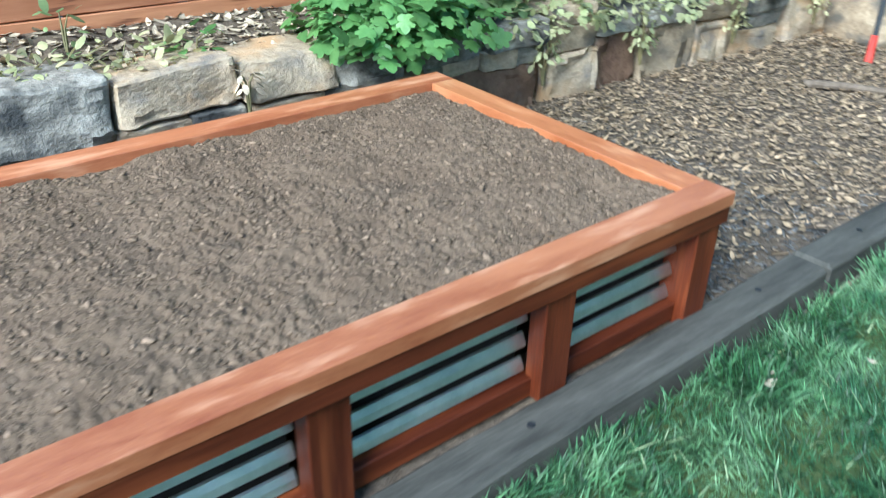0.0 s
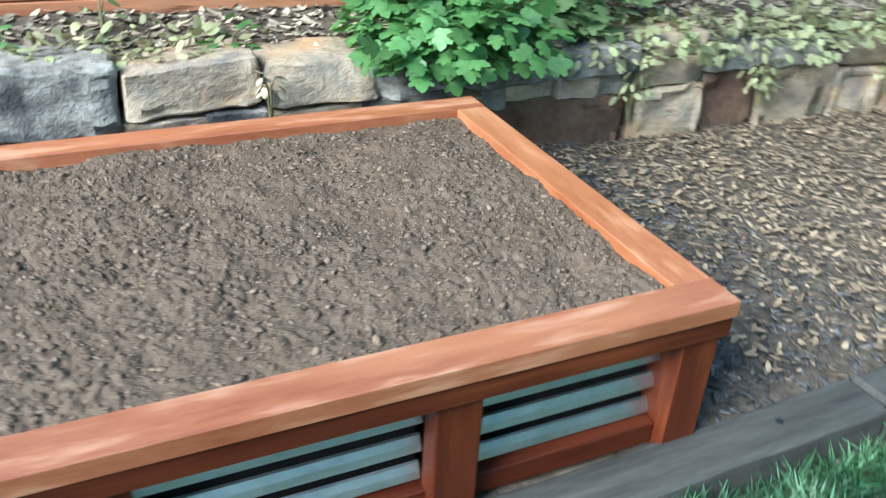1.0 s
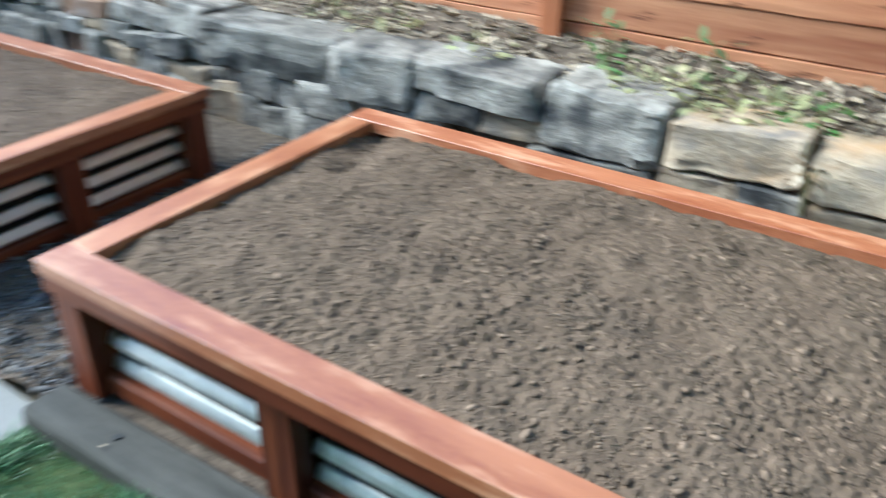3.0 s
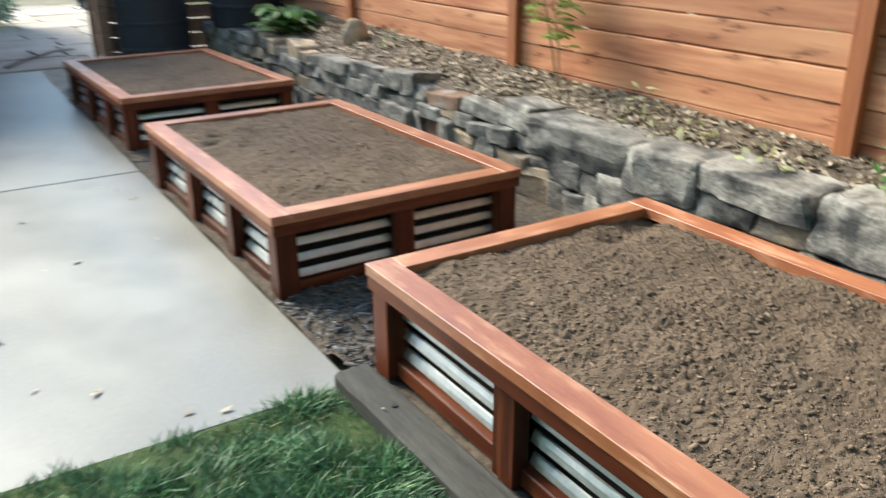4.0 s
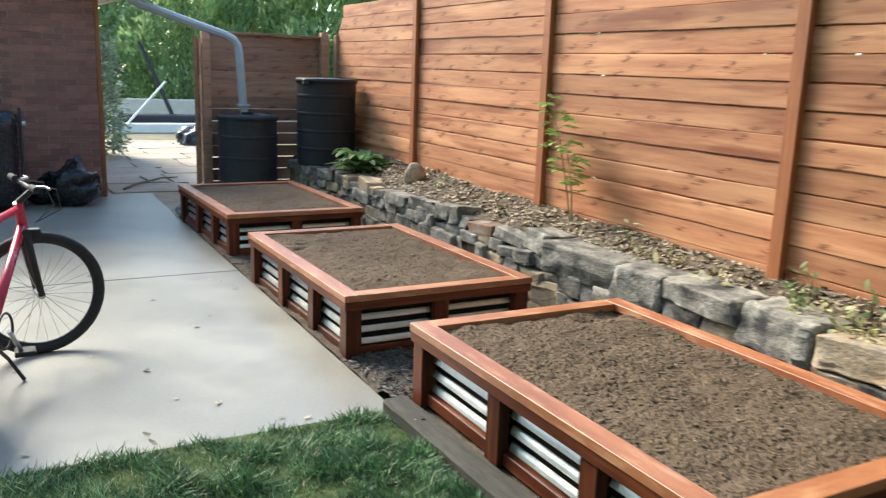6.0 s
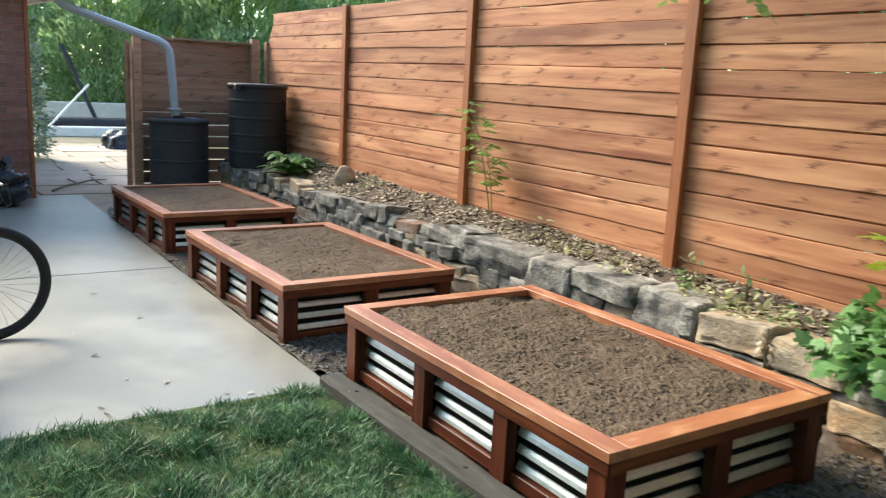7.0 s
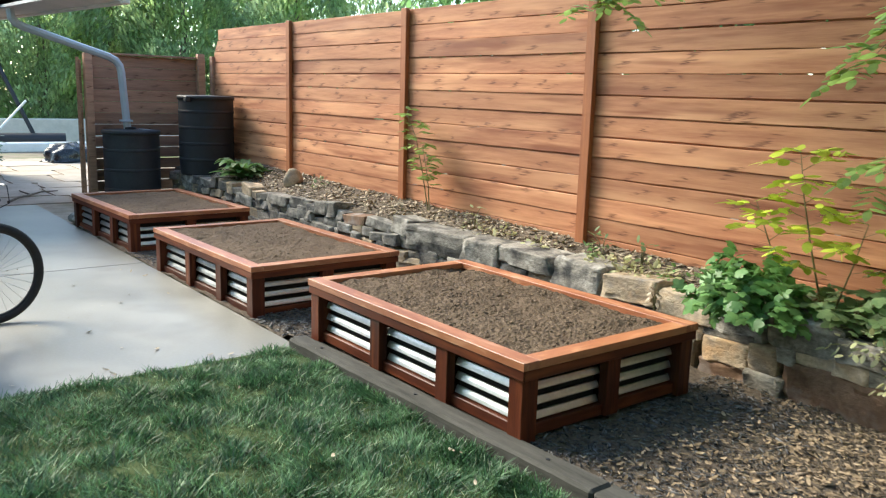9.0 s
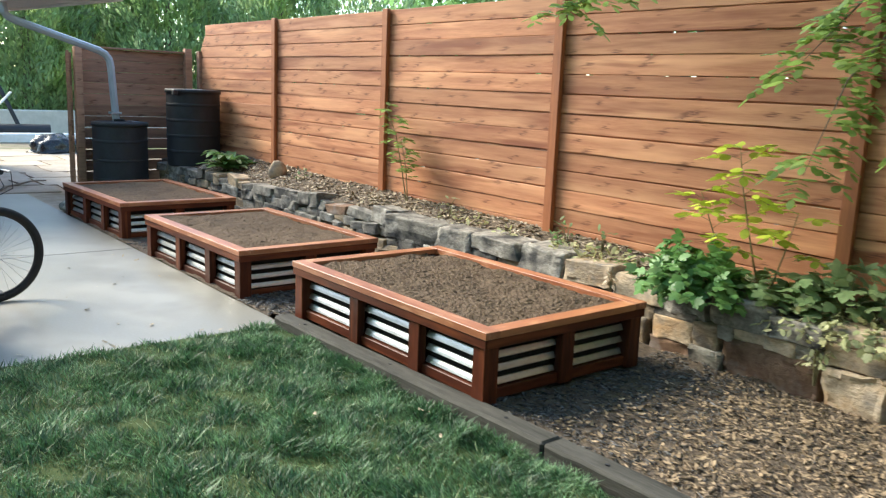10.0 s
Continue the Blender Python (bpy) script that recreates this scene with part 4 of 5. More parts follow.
def bucket(x, y, h, r, label, lid):
    ob = empty("bucket", pose(x, y, 0), label, "bucket", "buckets beside the bicycle")
    part("body", bm_lathe([(r * 0.86, 0.0), (r * 0.87, 0.01), (r * 0.965, h - 0.07), (r * 1.03, h - 0.068), (r * 1.03, h - 0.055), (r * 0.97, h - 0.053), (r * 0.975, h - 0.03), (r * 1.03, h - 0.028), (r * 1.03, h), (r * 0.94, h), (r * 0.84, 0.02)], 36), M_ORANGE, ob, smooth=True)
    part("label_band", bm_lathe([(r * 0.905, 0.07), (r * 0.945, 0.22), (r * 0.90, 0.22), (r * 0.88, 0.07)], 36), M_WHITE if not lid else M_ORANGE, ob, "white printed label")
    if not lid:
        part("label_bar", bm_lathe([(r * 0.915, 0.09), (r * 0.929, 0.13), (r * 0.90, 0.13), (r * 0.89, 0.09)], 36), M_BLUE, ob, "blue printed bar")
    part("handle", bm_tube([(r * 1.04 * math.cos(a), r * 1.04 * math.sin(a), h - 0.05 - 0.12 * math.sin(a)) for a in np.linspace(0, math.pi, 10)], 0.003, 6), M_STEEL, ob)
    if lid:
        part("lid", bm_lathe([(r * 1.05, h - 0.01), (r * 1.07, h), (r * 1.07, h + 0.02), (r * 1.0, h + 0.022)], 36), M_WHITE, ob, "white plastic lid")


bucket(-0.50, -0.865, 0.37, 0.15, "orange plastic bucket with a printed label", False)
bucket(-1.04, -0.975, 0.42, 0.15, "orange plastic bucket under a white lid", True)

# ---- plants ----
LOBED = tri_leaf([(0, 0.40, 0.02), (0, 0, 0), (0.22, -0.02, 0.02), (0.42, 0.12, -0.03), (0.44, 0.30, -0.05), (0.33, 0.38, 0.0), (0.50, 0.52, -0.06), (0.46, 0.70, -0.08), (0.27, 0.68, -0.01), (0.20, 0.88, -0.05), (0, 1.05, -0.10),
                  (-0.20, 0.88, -0.05), (-0.27, 0.68, -0.01), (-0.46, 0.70, -0.08), (-0.50, 0.52, -0.06), (-0.33, 0.38, 0.0), (-0.44, 0.30, -0.05), (-0.42, 0.12, -0.03), (-0.22, -0.02, 0.02), (0, 0, 0)])
OVAL = tri_leaf([(0, 0.45, 0.03), (0, 0, 0), (0.2, 0.2, 0), (0.27, 0.5, -0.01), (0.18, 0.82, -0.03), (0, 1.0, -0.06), (-0.18, 0.82, -0.03), (-0.27, 0.5, -0.01), (-0.2, 0.2, 0), (0, 0, 0)])


SPRAY = [(0, 0, 0), (0.17, 0.40, 0.03), (0.11, 0.8, 0), (0, 1.0, -0.05), (-0.11, 0.8, 0), (-0.17, 0.40, 0.03)], [[0, 1, 5], [1, 2, 5], [2, 4, 5], [2, 3, 4]]


def leaf_frames(d, nrm, size):
    """3x3s whose y runs along d and whose z is near nrm."""
    d = d / np.linalg.norm(d, axis=1, keepdims=True)
    xax = np.cross(d, nrm)
    xax /= np.linalg.norm(xax, axis=1, keepdims=True) + 1e-9
    zax = np.cross(xax, d)
    return np.stack([xax, d, zax], -1) * size[:, None, None]


def leafy_mound(name, centre, radii, n, leaf, size, material, label, category, droop=0.5, seed=1, front=-1.0):
    """A plant whose leaves cover a mound, larger outwards, with stems under them."""
    r = np.random.default_rng(seed)
    ob = empty(name, pose(*centre), label, category)
    u = r.normal(0, 1, (n, 3))
    u[:, 2] = np.abs(u[:, 2])
    u /= np.linalg.norm(u, axis=1, keepdims=True)
    rad = r.uniform(0.45, 1.0, n) ** 0.6
    wob = 1 + 0.35 * fbm(u[:, 0] * 2 + u[:, 2], u[:, 1] * 2, 3, seed)
    p = u * rad[:, None] * np.asarray(radii) * wob[:, None]
    out = u * np.array([1, 1, 0.4]) + r.normal(0, 0.45, (n, 3))
    out[:, 2] -= droop * r.uniform(0.2, 1, n)
    nrm = u * 0.6 + np.array([0, 0, 1.0]) + r.normal(0, 0.3, (n, 3))
    s = r.uniform(size[0], size[1], n)
    me = scattered("foliage", *leaf, leaf_frames(out, nrm, s), p)
    link_mesh("foliage", me, material, ob)
    for k in range(3 if n < 60 else 7):
        q = p[k * 5 % n]
        part("stem", bm_tube([(0, 0, -0.08), (q[0] * 0.35, q[1] * 0.35, q[2] * 0.6), tuple(q)], [0.006, 0.004, 0.002], 5), M_STEM, ob)
    return ob


def pinnate(points, r, spacing=0.022, size=0.04, tilt=0.3):
    """Leaflet frames and places in pairs along a drooping rachis."""
    pts = np.asarray(points, float)
    seg = np.diff(pts, axis=0)
    L = np.linalg.norm(seg, axis=1)
    F, P, N = [], [], []
    t = spacing
    tot = L.sum()
    while t <= tot + 1e-6:
        a = t
        i = 0
        while i < len(L) - 1 and a > L[i]:
            a -= L[i]
            i += 1
        d = seg[i] / L[i]
        p = pts[i] + d * min(a, L[i])
        side = np.cross(d, [0, 0, 1.0])
        side /= np.linalg.norm(side) + 1e-9
        for s in (-1, 1):
            F.append(side * s * 0.9 + d * 0.45 + r.normal(0, 0.12, 3))
            N.append(np.array([0, 0, 1.0]) + r.normal(0, tilt, 3))
            P.append(p)
        t += spacing
    F.append(seg[-1])
    N.append(np.array([0, 0, 1.0]))
    P.append(pts[-1])
    k = len(F)
    return F, N, P, list(size * r.uniform(0.75, 1.1, k))


def sapling(name, stems, fronds, material, label, category, seed, leaf_size=0.045, frond_len=(0.12, 0.2), spacing=0.026, stem_r=0.006):
    """Thin stems (lists of points) with pinnate fronds along their upper parts."""
    r = np.random.default_rng(seed)
    ob = empty(name, pose(*stems[0][0]), label, category)
    inv = np.asarray(stems[0][0])
    bm = bmesh.new()
    F, N, P, S = [], [], [], []
    for st, nf in zip(stems, fronds):
        pts = np.asarray(st, float) - inv
        bm_tube([tuple(p) for p in pts], [stem_r * (1 - 0.7 * i / (len(pts) - 1)) for i in range(len(pts))], 6, bm)
        for k in range(nf):
            t = (0.30 + 0.70 * (k + 1) / nf) * (len(pts) - 1)
            i = min(int(t), len(pts) - 2)
            p = pts[i] + (pts[i + 1] - pts[i]) * (t - i)
            a = k * 2.4 + r.uniform(-0.5, 0.5)
            L = r.uniform(*frond_len)
            d = np.array([math.cos(a), math.sin(a) * 0.7, r.uniform(0.1, 0.6)])
            q1, q2 = p + d * L * 0.5, p + d * L + np.array([0, 0, -0.25 * L])
            bm_tube([tuple(p), tuple(q1), tuple(q2)], [0.002, 0.0015, 0.001], 4, bm)
            f, nn, pp, ss = pinnate([p + d * L * 0.15, q1, q2], r, spacing, leaf_size)
            F += f
            N += nn
            P += pp
            S += ss
    tagged(part("stem", bm, M_STEM, ob), kind="stuff")
    me = scattered("foliage", *OVAL, leaf_frames(np.array(F), np.array(N), np.array(S)), np.array(P))
    link_mesh("foliage", me, material, ob)
    return ob


leafy_mound("leafy_shrub", (1.90, 2.40, 0.43), (0.33, 0.31, 0.25), 620, LOBED, (0.045, 0.085), M_LEAF, "bright green lobed-leaf shrub spilling over the stone wall", "shrub", 0.7, 3)
leafy_mound("leafy_shrub", (2.62, 2.70, 0.46), (0.34, 0.22, 0.24), 130, LOBED, (0.06, 0.10), M_LEAF_D, "dusty green shrub at the foot of the fence", "shrub", 0.5, 5)
leafy_mound("leafy_shrub", (2.30, 2.62, 0.44), (0.30, 0.24, 0.16), 140, LOBED, (0.05, 0.09), M_LEAF_D, "low dusty green shrub behind the stone wall", "shrub", 0.6, 6)
sapling("locust_sapling", [[(2.16, 2.62, 0.44), (2.08, 2.60, 0.75), (2.02, 2.58, 1.02), (1.99, 2.56, 1.24)], [(1.98, 2.58, 0.46), (1.90, 2.55, 0.72), (1.80, 2.52, 0.98)], [(2.2, 2.64, 0.44), (2.28, 2.62, 0.7), (2.34, 2.6, 0.92)]], [15, 9, 5], M_LEAF_Y, "thin sapling with yellow-green feathery leaves", "sapling", 8, 0.09, (0.14, 0.24), 0.034)
sapling("vine_sapling", [[(-1.46, 2.84, 0.50), (-1.52, 2.82, 0.80), (-1.60, 2.80, 1.10), (-1.72, 2.78, 1.32)], [(-1.44, 2.84, 0.5), (-1.42, 2.80, 0.78), (-1.48, 2.78, 1.05)]], [20, 12], M_LEAF_O, "slender yellow-green vine climbing beside a fence post", "vine", 12, 0.07, (0.09, 0.17), 0.032)
for k, (wx, wy, wr, wh, wn_, wm) in enumerate(((0.50, 2.86, 0.10, 0.20, 26, M_LEAF_D), (0.86, 2.82, 0.08, 0.22, 16, M_LEAF_D), (1.02, 2.64, 0.22, 0.07, 90, M_LEAF_P), (0.70, 2.66, 0.17, 0.08, 80, M_LEAF_P), (1.22, 2.66, 0.10, 0.10, 20, M_LEAF),
                                             (-0.75, 2.76, 0.12, 0.16, 24, M_LEAF_P), (-0.45, 2.74, 0.14, 0.08, 24, M_LEAF_P), (-3.3, 2.8, 0.12, 0.12, 16, M_LEAF_D), (0.1, 2.7, 0.18, 0.04, 20, M_LEAF_P), (0.55, 2.7, 0.06, 0.12, 14, M_LEAF))):
    leafy_mound("weed", (wx, wy, float(bank_z(np.array([wx]), np.array([wy]))[0]) + 0.01), (wr, wr * 0.8, wh), wn_, OVAL, (0.03, 0.06), wm, "small pale green weed growing in the leaf litter", "weed", 0.3, 20 + k)
leafy_mound("dry_sprig", (1.30, 2.41, 0.33), (0.045, 0.03, 0.10), 16, OVAL, (0.03, 0.05), M_LITTER, "withered tan leaves hanging between two wall stones", "sprig", 1.5, 88)
# trailing ivy on the right part of the wall
for k, ix in enumerate((2.55, 2.85, 3.15, 3.5, 3.85, 4.2, 4.6, 5.0)):
    iy = float(wall_y(ix))
    leafy_mound("ivy_clump", (ix, iy + 0.10, 0.36), (0.24, 0.22, 0.13), 230, LOBED if k % 2 else OVAL, (0.024, 0.052), M_LEAF_P, "pale half-dry ivy trailing over the stone wall", "ivy", 0.9, 50 + k)
    if k % 2 == 0:
        leafy_mound("ivy_clump", (ix + 0.1, iy - 0.03, 0.20), (0.09, 0.05, 0.15), 60, OVAL, (0.022, 0.045), M_LEAF_P, "pale half-dry ivy trailing over the stone wall", "ivy", 1.3, 70 + k)

# hosta: big leaves, each a part
hosta = empty("hosta", pose(-4.78, 2.62, 0.46), "clump of broad green hosta leaves on the bank", "plant")
for k in range(38):
    a, L, e = k * 2.4, random.uniform(0.26, 0.46), random.uniform(0.35, 1.25)
    bm = bmesh.new()
    rows = []
    for j in range(6):
        t = j / 5
        w = 0.062 * math.sin(math.pi * min(1, t * 0.85 + 0.08)) * (1.2 - 0.4 * t)
        c = Vector((math.cos(a), math.sin(a), 0)) * L * t * (1.1 - 0.3 * e) + Vector((0, 0, L * e * (t * 1.4 - t * t * 1.0)))
        s = Vector((-math.sin(a), math.cos(a), 0)) * w
        rows.append([bm.verts.new(c - s + Vector((0, 0, 0.3 * w))), bm.verts.new(c), bm.verts.new(c + s + Vector((0, 0, 0.3 * w)))])
    for p, q in zip(rows, rows[1:]):
        bm.faces.new((p[0], p[1], q[1], q[0]))
        bm.faces.new((p[1], p[2], q[2], q[1]))
    part("leaf", bm, M_LEAF if k % 3 else M_LEAF_D, hosta, smooth=True)


def loose_rock(x, y, z, r, h, material, seed, label):
    bm = bmesh.new()
    bmesh.ops.create_icosphere(bm, subdivisions=3, radius=1)
    for v in bm.verts:
        c = v.co * (1 + 0.3 * noise.noise(v.co * 1.3 + Vector((seed, 0, 0))) + 0.1 * noise.noise(v.co * 4 + Vector((seed, 0, 0))))
        v.co = Vector((c.x * r, c.y * r * 0.8, c.z * h))
    ob = part("rock", bm, material, smooth=True)
    ob.matrix_world = pose(x, y, z, 0, 0, seed * 40)
    return tagged(ob, label, "rock")


loose_rock(-3.78, 2.75, 0.55, 0.095, 0.13, M_STONE_T, 2.0, "upright tan rock standing on the bank")
loose_rock(-5.30, 0.97, 0.05, 0.17, 0.07, M_STONE_G, 4.0, "flat grey stone beside the raised bed")
loose_rock(5.05, 2.10, 0.20, 0.30, 0.34, M_STONE_T, 6.0, "pale upright boulder at the end of the wall")

# overhanging tree: trunk behind the fence, limbs reach over it
tree = empty("overhanging_tree", pose(3.6, 3.9, 0), "tree behind the fence with feathery hanging branches", "tree")
T0 = np.array((3.6, 3.9, 0.0))
bm = bm_tube([(0, 0, -0.1), (0.05, 0, 1.2), (-0.05, -0.1, 2.4), (-0.1, -0.2, 3.6), (-0.1, -0.2, 5.0)], [0.13, 0.11, 0.09, 0.06, 0.02], 10)
part("trunk", bm, M_BARK, tree, smooth=True)
r_ = np.random.default_rng(33)
F, N, P, S = [], [], [], []
BOUGH_LINES = [[(3.55, 3.8, 2.6), (2.6, 3.0, 2.75), (1.7, 2.5, 2.45), (1.15, 2.35, 2.12), (0.78, 2.3, 1.98)], [(3.55, 3.8, 2.5), (3.2, 3.0, 2.6), (2.9, 2.55, 2.1), (2.65, 2.3, 1.6), (2.52, 2.25, 1.15)],
         [(3.5, 3.7, 2.7), (3.0, 2.9, 2.5), (2.6, 2.5, 2.0), (2.36, 2.4, 1.68)], [(3.55, 3.8, 2.5), (3.5, 3.0, 2.5), (3.2, 2.6, 1.9), (2.95, 2.5, 1.35)], [(3.5, 3.8, 2.9), (3.3, 2.8, 2.8), (2.9, 2.3, 2.3), (2.75, 2.2, 1.95)]]
for li in BOUGH_LINES:
    pts = np.asarray(li) - T0
    part("limb", bm_tube([tuple(p) for p in pts], [0.014 * (1 - 0.9 * i / (len(pts) - 1)) for i in range(len(pts))], 6), M_BARK, tree)
    for k in range(30):
        t = (0.45 + 0.55 * (k + 1) / 30) * (len(pts) - 1)
        i = min(int(t), len(pts) - 2)
        p = pts[i] + (pts[i + 1] - pts[i]) * (t - i)
        a = r_.uniform(0, 6.28)
        L = r_.uniform(0.12, 0.24)
        d = np.array([math.cos(a), math.sin(a), r_.uniform(-0.6, 0.3)])
        f, nn, pp, ss = pinnate([p, p + d * L * 0.5, p + d * L + np.array([0, 0, -0.2 * L])], r_, 0.036, 0.08)
        F += f
        N += nn
        P += pp
        S += ss
link_mesh("foliage", scattered("foliage", *OVAL, leaf_frames(np.array(F), np.array(N), np.array(S)), np.array(P)), M_LEAF_O, tree)
# Unseen crown overhead, spread out to shade the fence and the first bed.
n = 4200
u = r_.normal(0, 1, (n, 3))
u /= np.linalg.norm(u, axis=1, keepdims=True)
u *= r_.uniform(0.35, 1.0, n)[:, None] ** 0.5 * np.array([2.5, 1.7, 1.0])
u += np.array([-1.2, -1.1, 4.5])
link_mesh("crown", scattered("crown", *OVAL, leaf_frames(r_.normal(0, 1, (n, 3)) + np.array([0, 0, -0.3]), r_.normal(0, 0.5, (n, 3)) + np.array([0, 0, 1.0]), r_.uniform(0.08, 0.15, n)), u), M_LEAF_O, tree)

# Unseen limb and leaves, added to shade the fence's right part.
SHADE_BOUGH = np.array([-4.6, -2.2, 4.4])
part("limb", bm_tube([(-0.1, -0.2, 3.4), (-1.6, -0.8, 4.1), (-3.2, -1.6, 4.4), tuple(SHADE_BOUGH)], [0.05, 0.04, 0.03, 0.01], 6), M_BARK, tree)
n = 2100
u = r_.normal(0, 1, (n, 3))
u /= np.linalg.norm(u, axis=1, keepdims=True)
u = u * r_.uniform(0.2, 1.0, n)[:, None] ** 0.5 * np.array([1.8, 1.3, 0.75]) + SHADE_BOUGH
link_mesh("bough_leaves", scattered("bough_leaves", *OVAL, leaf_frames(r_.normal(0, 1, (n, 3)) + np.array([0, 0, -0.3]), r_.normal(0, 0.5, (n, 3)) + np.array([0, 0, 1.0]), r_.uniform(0.08, 0.15, n)), u), M_LEAF_O, tree)


def conifer(x, y, r, h, n, material, seed, label):
    """An upright evergreen of many small upturned sprays."""
    g = np.random.default_rng(seed)
    ob = empty("arborvitae", pose(x, y, 0), label, "tree", "evergreens behind the yard")
    part("trunk", bm_tube([(0, 0, -0.1), (0.02, 0, h * 0.5), (0, 0.02, h * 0.93)], [r * 0.10, r * 0.06, 0.01], 8), M_BARK, ob)
    t = g.uniform(0.02, 1, n) ** 1.15
    a = g.uniform(0, 2 * np.pi, n)
    prof = np.sin(np.pi * np.clip(t * 0.78 + 0.22, 0, 1)) ** 0.7
    lump = 1 + 0.28 * fbm(np.cos(a) * 2 + t * h, np.sin(a) * 2 - t * h * 0.6, 2.4, seed)
    rad = r * prof * lump * g.uniform(0.72, 1.0, n)
    p = np.column_stack([rad * np.cos(a), rad * np.sin(a), t * h])
    d = np.column_stack([np.cos(a) * 0.5, np.sin(a) * 0.5, np.full(n, 0.9)]) + g.normal(0, 0.4, (n, 3))
    nr = np.column_stack([np.cos(a) * 0.8, np.sin(a) * 0.8, np.full(n, 0.9)]) + g.normal(0, 0.4, (n, 3))
    me = scattered("crown", *SPRAY, leaf_frames(d, nr, g.uniform(0.11, 0.25, n)), p)
    link_mesh("crown", me, material, ob)


def broadleaf(x, y, h, r, n, material, seed, label):
    g = np.random.default_rng(seed)
    ob = empty("broadleaf_tree", pose(x, y, 0), label, "tree", "trees behind the yard")
    part("trunk", bm_tube([(0, 0, -0.1), (0.1, 0, h * 0.3), (-0.1, 0.1, h * 0.6), (0, 0, h * 0.85)], [0.2, 0.15, 0.09, 0.03], 8), M_BARK, ob)
    C = []
    for k in range(16):
        a, e = k * 2.4, g.uniform(0.35, 0.95)
        c = np.array([math.cos(a) * r * 0.7 * g.uniform(0.3, 1), math.sin(a) * r * 0.7 * g.uniform(0.3, 1), h * e])
        C.append(c)
        part("limb", bm_tube([(0, 0, h * e * 0.6), tuple(c * np.array([0.5, 0.5, 0.85])), tuple(c)], [0.06, 0.04, 0.015], 5), M_BARK, ob)
    C = np.array(C)
    i = g.integers(0, len(C), n)
    p = C[i] + g.normal(0, 1, (n, 3)) * np.array([r * 0.3, r * 0.3, r * 0.24])
    me = scattered("crown", *OVAL, leaf_frames(g.normal(0, 1, (n, 3)) + np.array([0, 0, -0.4]), g.normal(0, 0.7, (n, 3)) + np.array([0, 0, 1]), g.uniform(0.12, 0.26, n)), p)
    link_mesh("crown", me, material, ob)


CON = "tall dense green arborvitae beyond the yard"
for k, (x, y, r, h, n) in enumerate(((-21.4, 4.0, 1.6, 5.8, 21000), (-23.0, 6.4, 1.9, 6.4, 21000), (-20.6, 7.8, 1.9, 6.0, 23000), (-22.0, 10.6, 2.0, 6.4, 18000), (-18.4, 10.4, 1.8, 5.6, 19000), (-24.0, 1.6, 1.7, 5.4, 14000), (-16.4, 12.4, 1.9, 5.4, 11000), (-26.0, 14.0, 2.4, 6.6, 9000), (-25.5, -0.8, 1.8, 6.0, 7000))):
    conifer(x, y, r, h, n, M_CONIFER, 100 + k, CON)
for k, (x, y, h, r, n) in enumerate(((-26, 1.5, 6.0, 3.0, 6000), (-27, 6, 6.5, 3.4, 6000), (-9.5, 11.5, 5.6, 2.6, 6000), (-5, 12.5, 5.4, 2.8, 6000), (-25, -4, 6.0, 3.2, 4000), (0.5, 13.0, 5.4, 2.8, 4000))):
    broadleaf(x, y, h, r, n, M_FAR, 130 + k, "broad green tree standing behind the fence")
# Unseen row, added to block sky behind the lawn and green the steel ribs.
for k in range(8):
    conifer(-3.5 + 1.9 * k, -6.0 + 0.3 * math.sin(k * 2.1), 1.6, 11.0, 9000, M_FAR, 160 + k, "unseen arborvitae added along the lawn to block sky light")
# Unseen row, added to keep sky light off the beds' end faces.
for k in range(5):
    conifer(8.4 + 0.3 * math.sin(k * 1.7), -4.2 + 2.1 * k, 1.6, 11.0, 9000, M_SKY_BLOCK, 180 + k, "unseen dark arborvitae added to block sky at the yard's end")
# Unseen trees, added beyond that row to close the yard.
for k, (x, y, h, r, n) in enumerate(((13, -4, 7, 3.0, 3000), (13.5, 2.5, 7, 3.0, 3000))):
    broadleaf(x, y, h, r, n, M_FAR, 150 + k, "unseen broad green tree added past the yard's edge")
leafy_mound("silvery_shrub", (-11.2, 0.70, 0.1), (0.6, 0.42, 1.9), 2400, OVAL, (0.06, 0.13), M_SILVER, "loose grey-green shrub beside the house corner", "shrub", 0.3, 91)

# ---- beyond the gate ----
sheet("path_sand", -14.5, -5.25, 0.36, 2.6, 40, 14, lambda x, y: -0.022 + 0.008 * fbm(x, y, 5, 71), M_SAND, "pale sandy bedding round the flagstones", "ground")
far_wall = part("low_wall", bm_box((-19.6, -2.0, -0.05), (-19.2, 7.5, 0.62), 0.02), M_PALE)
tagged(far_wall, "low pale concrete wall beyond the side path", "wall", kind="structure")
beam = part("white_kerb", bm_box((-17.1, 0.5, -0.05), (-16.6, 4.6, 0.16), 0.02), M_WHITE)
tagged(beam, "white-painted kerb across the end of the path", "kerb", kind="structure")
roll = part("black_roll", bm_cyl((-17.6, 1.7, 0.18), (-17.3, 3.6, 0.18), 0.17, n=20), M_BLACK)
tagged(roll, "black roll of sheeting lying behind the kerb", "roll")
pole = part("leaning_pole", bm_cyl((-17.4, 3.05, 0.0), (-17.9, 2.3, 2.0), 0.05, n=10), M_BLACK)
tagged(pole, "dark pole leaning beyond the path", "pole")
brace = part("leaning_board", bm_box((-0.05, -0.02, 0), (0.05, 0.02, 1.5), 0.004), M_WHITE)
brace.matrix_world = pose(-17.2, 1.75, 0.0, -42, 0, 0)
tagged(brace, "pale board propped against the pole", "board")
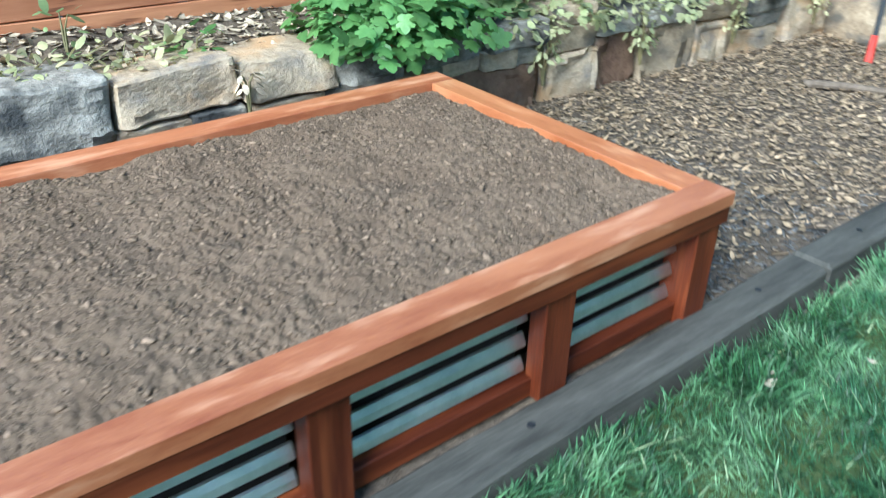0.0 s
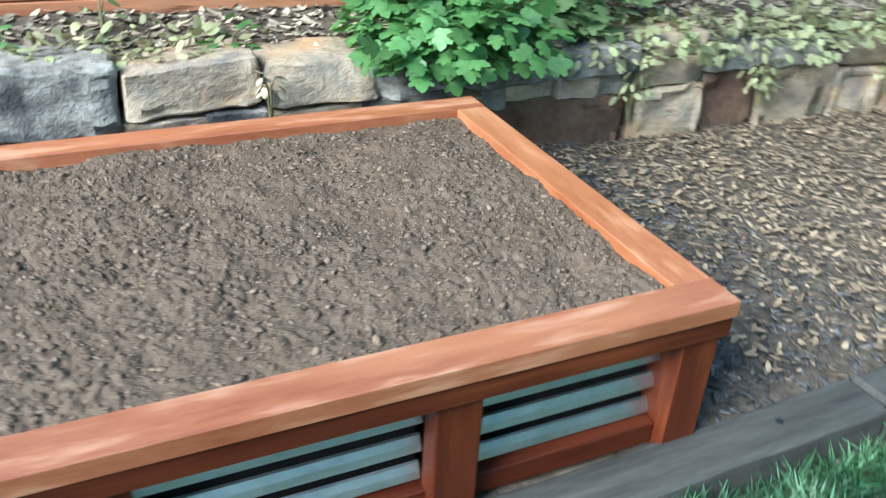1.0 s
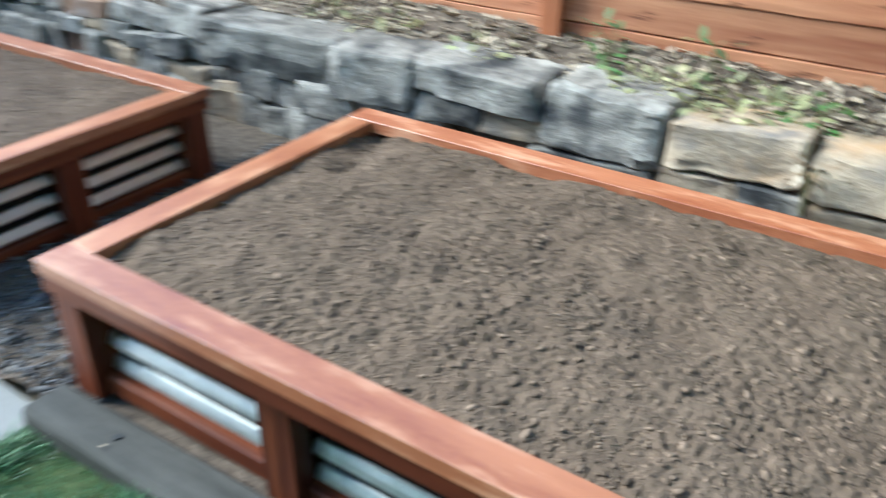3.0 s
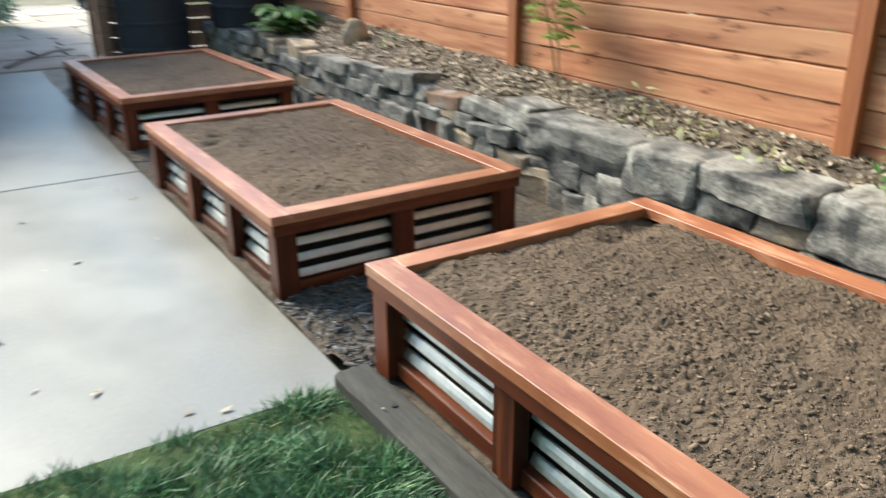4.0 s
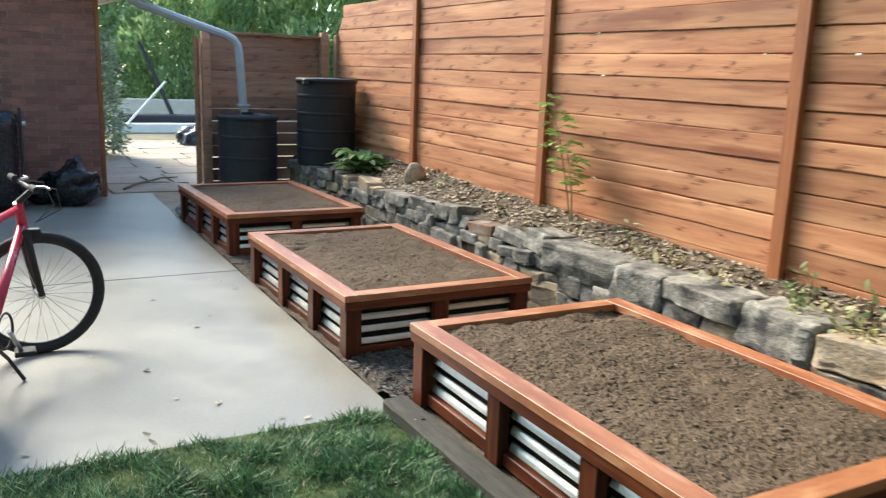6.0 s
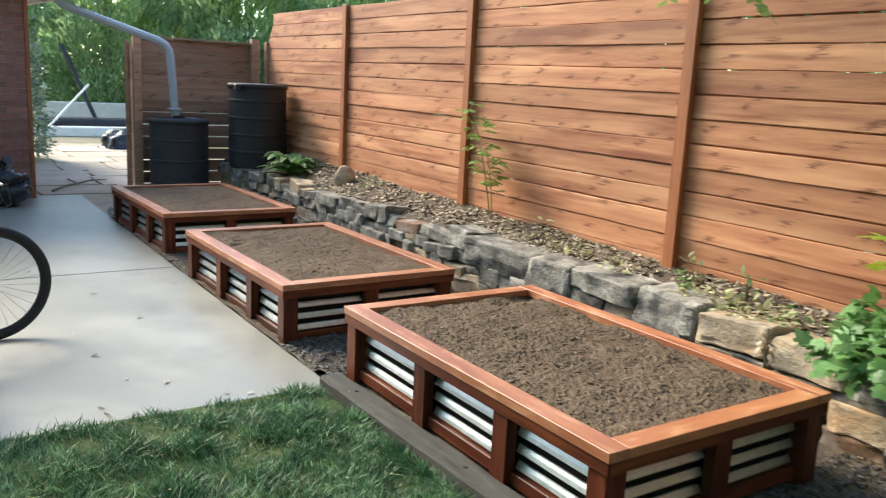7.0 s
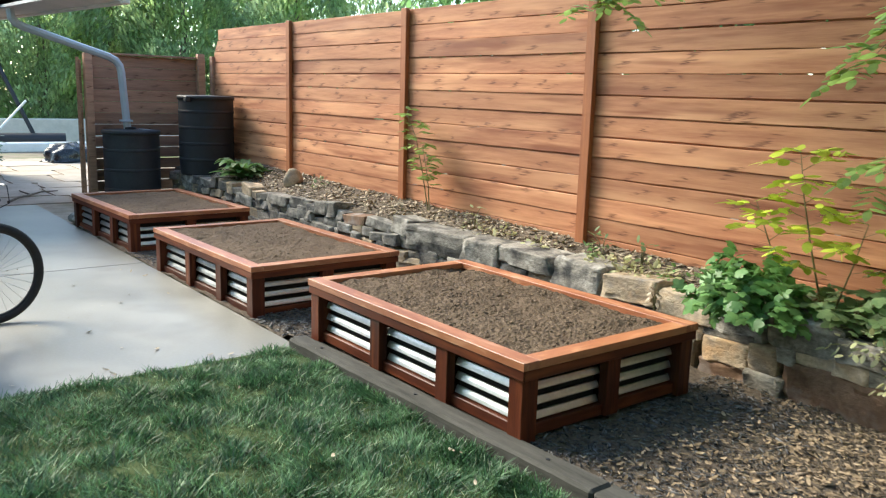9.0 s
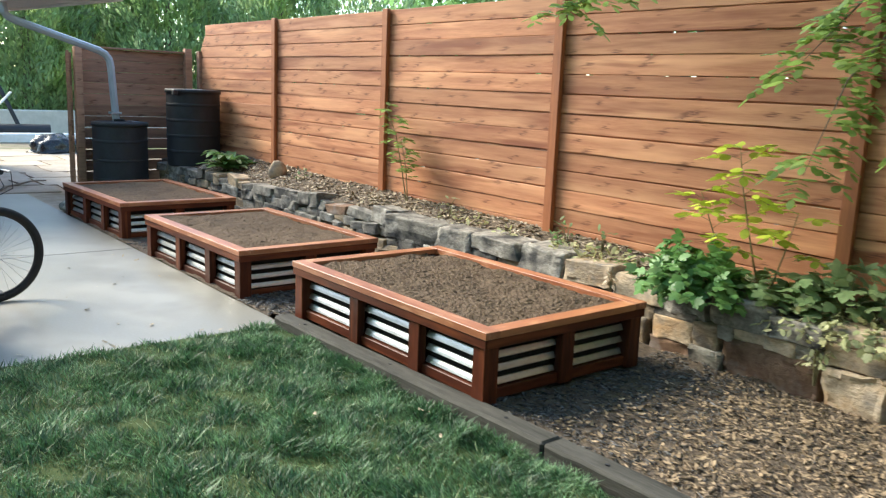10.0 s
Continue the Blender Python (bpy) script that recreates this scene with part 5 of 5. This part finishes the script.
heap = empty("tarp_heap", pose(-13.4, 2.75, 0), "black crumpled tarp heaped beside the path", "tarp")
bm = bmesh.new()
bmesh.ops.create_icosphere(bm, subdivisions=4, radius=1)
for v in bm.verts:
    c = v.co * (1 + 0.35 * noise.noise(v.co * 2 + Vector((4, 4, 4))) + 0.12 * noise.noise(v.co * 6))
    v.co = Vector((c.x * 0.35, c.y * 0.5, max(0.0, c.z * 0.34)))
part("tarp", bm, M_BAG, heap, smooth=True)

# fallen stick, tool
stick = part("fallen_branch", bm_tube([(3.86, 1.82, 0.05), (3.96, 1.65, 0.06), (4.06, 1.47, 0.055), (4.2, 1.25, 0.05)], [0.020, 0.019, 0.017, 0.013], 8), M_BARK)
tagged(stick, "dark fallen branch lying on the wood chips", "branch")
tool = empty("garden_tool", pose(4.53, 1.84, 0.02), "long-handled garden tool with a red tip", "tool")
part("handle", bm_cyl((0.02, 0.01, 0.14), (0.30, 0.16, 1.30), 0.014, n=10), M_BARREL, tool)
part("red_tip", bm_cyl((0, 0, 0), (0.022, 0.012, 0.15), 0.021, 0.018, n=10), M_REDTIP, tool)

twig = part("fallen_twig", bm_tube([(-7.24, 0.58, 0.012), (-7.53, 0.76, 0.03), (-7.89, 0.97, 0.015), (-8.04, 1.13, 0.03), (-8.25, 1.38, 0.012)], [0.016, 0.014, 0.013, 0.011, 0.007], 6), M_BARK)
tagged(twig, "dark crooked twig lying on the flagstones", "twig")
twig = part("fallen_twig", bm_tube([(-7.89, 0.95, 0.02), (-8.2, 0.90, 0.03), (-8.45, 0.93, 0.012)], [0.012, 0.010, 0.006], 6), M_BARK)
tagged(twig, "dark crooked twig lying on the flagstones", "twig")

# fallen leaves on lawn and patio
n = 54
x = np.concatenate([rng.uniform(-3.0, 0.0, 30), rng.uniform(0.3, 4.0, 14), [1.74, 1.70, 0.27, -0.16, -0.07, -0.15, -0.06, -0.37, -0.11, -1.71]])
y = np.concatenate([rng.uniform(-1.2, 0.75, 30), rng.uniform(-1.2, 0.6, 14), [0.66, 0.64, 0.805, -0.20, -0.185, -0.64, -0.36, 0.14, 0.35, 0.39]])
z = np.where(x < 0, 0.006, 0.045)
z[46] = 0.068
me = scattered("fallen_leaves", *CURL, turns(n, 0.4, (0.006, 0.02)), np.column_stack([x, y, z]))
tagged(link_mesh("fallen_leaves", me, M_LITTER), "few dry leaves dropped on the patio and lawn", "leaf litter", kind="stuff")

# flagstones of the side path
side_path = empty("flagstone_path", pose(0, 0, 0), "uneven buff flagstone path leading past the house", "path", kind="structure")
random.seed(21)
x = -7.05
while x > -13.5:
    w = random.uniform(0.75, 1.15)
    y = 0.42
    while y < 2.7:
        d = random.uniform(0.6, 1.1)
        bm = bmesh.new()
        cs = [(x - 0.02, y + 0.02), (x - w * 0.5, y - random.uniform(0, 0.06) + 0.04), (x - w + 0.03, y + random.uniform(0.0, 0.08)), (x - w + 0.02, y + d - 0.04), (x - w * 0.5, y + d - random.uniform(0, 0.06)), (x - 0.03, y + d - random.uniform(0.02, 0.08))]
        lo = [bm.verts.new((p[0], p[1], -0.05)) for p in cs]
        hi = [bm.verts.new((p[0], p[1], -0.005 + random.uniform(-0.008, 0.006))) for p in cs]
        bm.faces.new(hi[::-1])
        for k in range(6):
            bm.faces.new((lo[k], lo[(k + 1) % 6], hi[(k + 1) % 6], hi[k]))
        bmesh.ops.recalc_face_normals(bm, faces=bm.faces)
        part("flagstone", bm, M_FLAG, side_path)
        y += d
    x -= w

# bricks of the house wall
me_brick = {}


def brick_mesh(w):
    if w not in me_brick:
        bm = bm_box((0, 0, 0), (0.014, w, 0.058), 0.0)
        me_brick[w] = bpy.data.meshes.new("brick")
        bm.to_mesh(me_brick[w])
        bm.free()
    return me_brick[w]


rest = bmesh.new()
for row in range(33):
    z = 0.004 + row * 0.068
    y = 0.30 - (0.105 if row % 2 else 0.0)
    if row % 2:
        ob = link_mesh("brick", brick_mesh(0.096), M_BRICK, house)
        ob.matrix_world = pose(BR_X - 0.0125, 0.30 - 0.096, z)
    while y > -3.4:
        if y > -1.15:
            ob = link_mesh("brick", brick_mesh(0.20), M_BRICK, house)
            ob.matrix_world = pose(BR_X - 0.0125 + random.uniform(-0.001, 0.001), y - 0.20, z)
        else:
            bm_box((BR_X - 0.0125, y - 0.20, z), (BR_X + 0.0015, y, z + 0.058), 0, rest)
        y -= 0.21
tagged(part("brick_rest", rest, M_BRICK, house), kind="stuff")
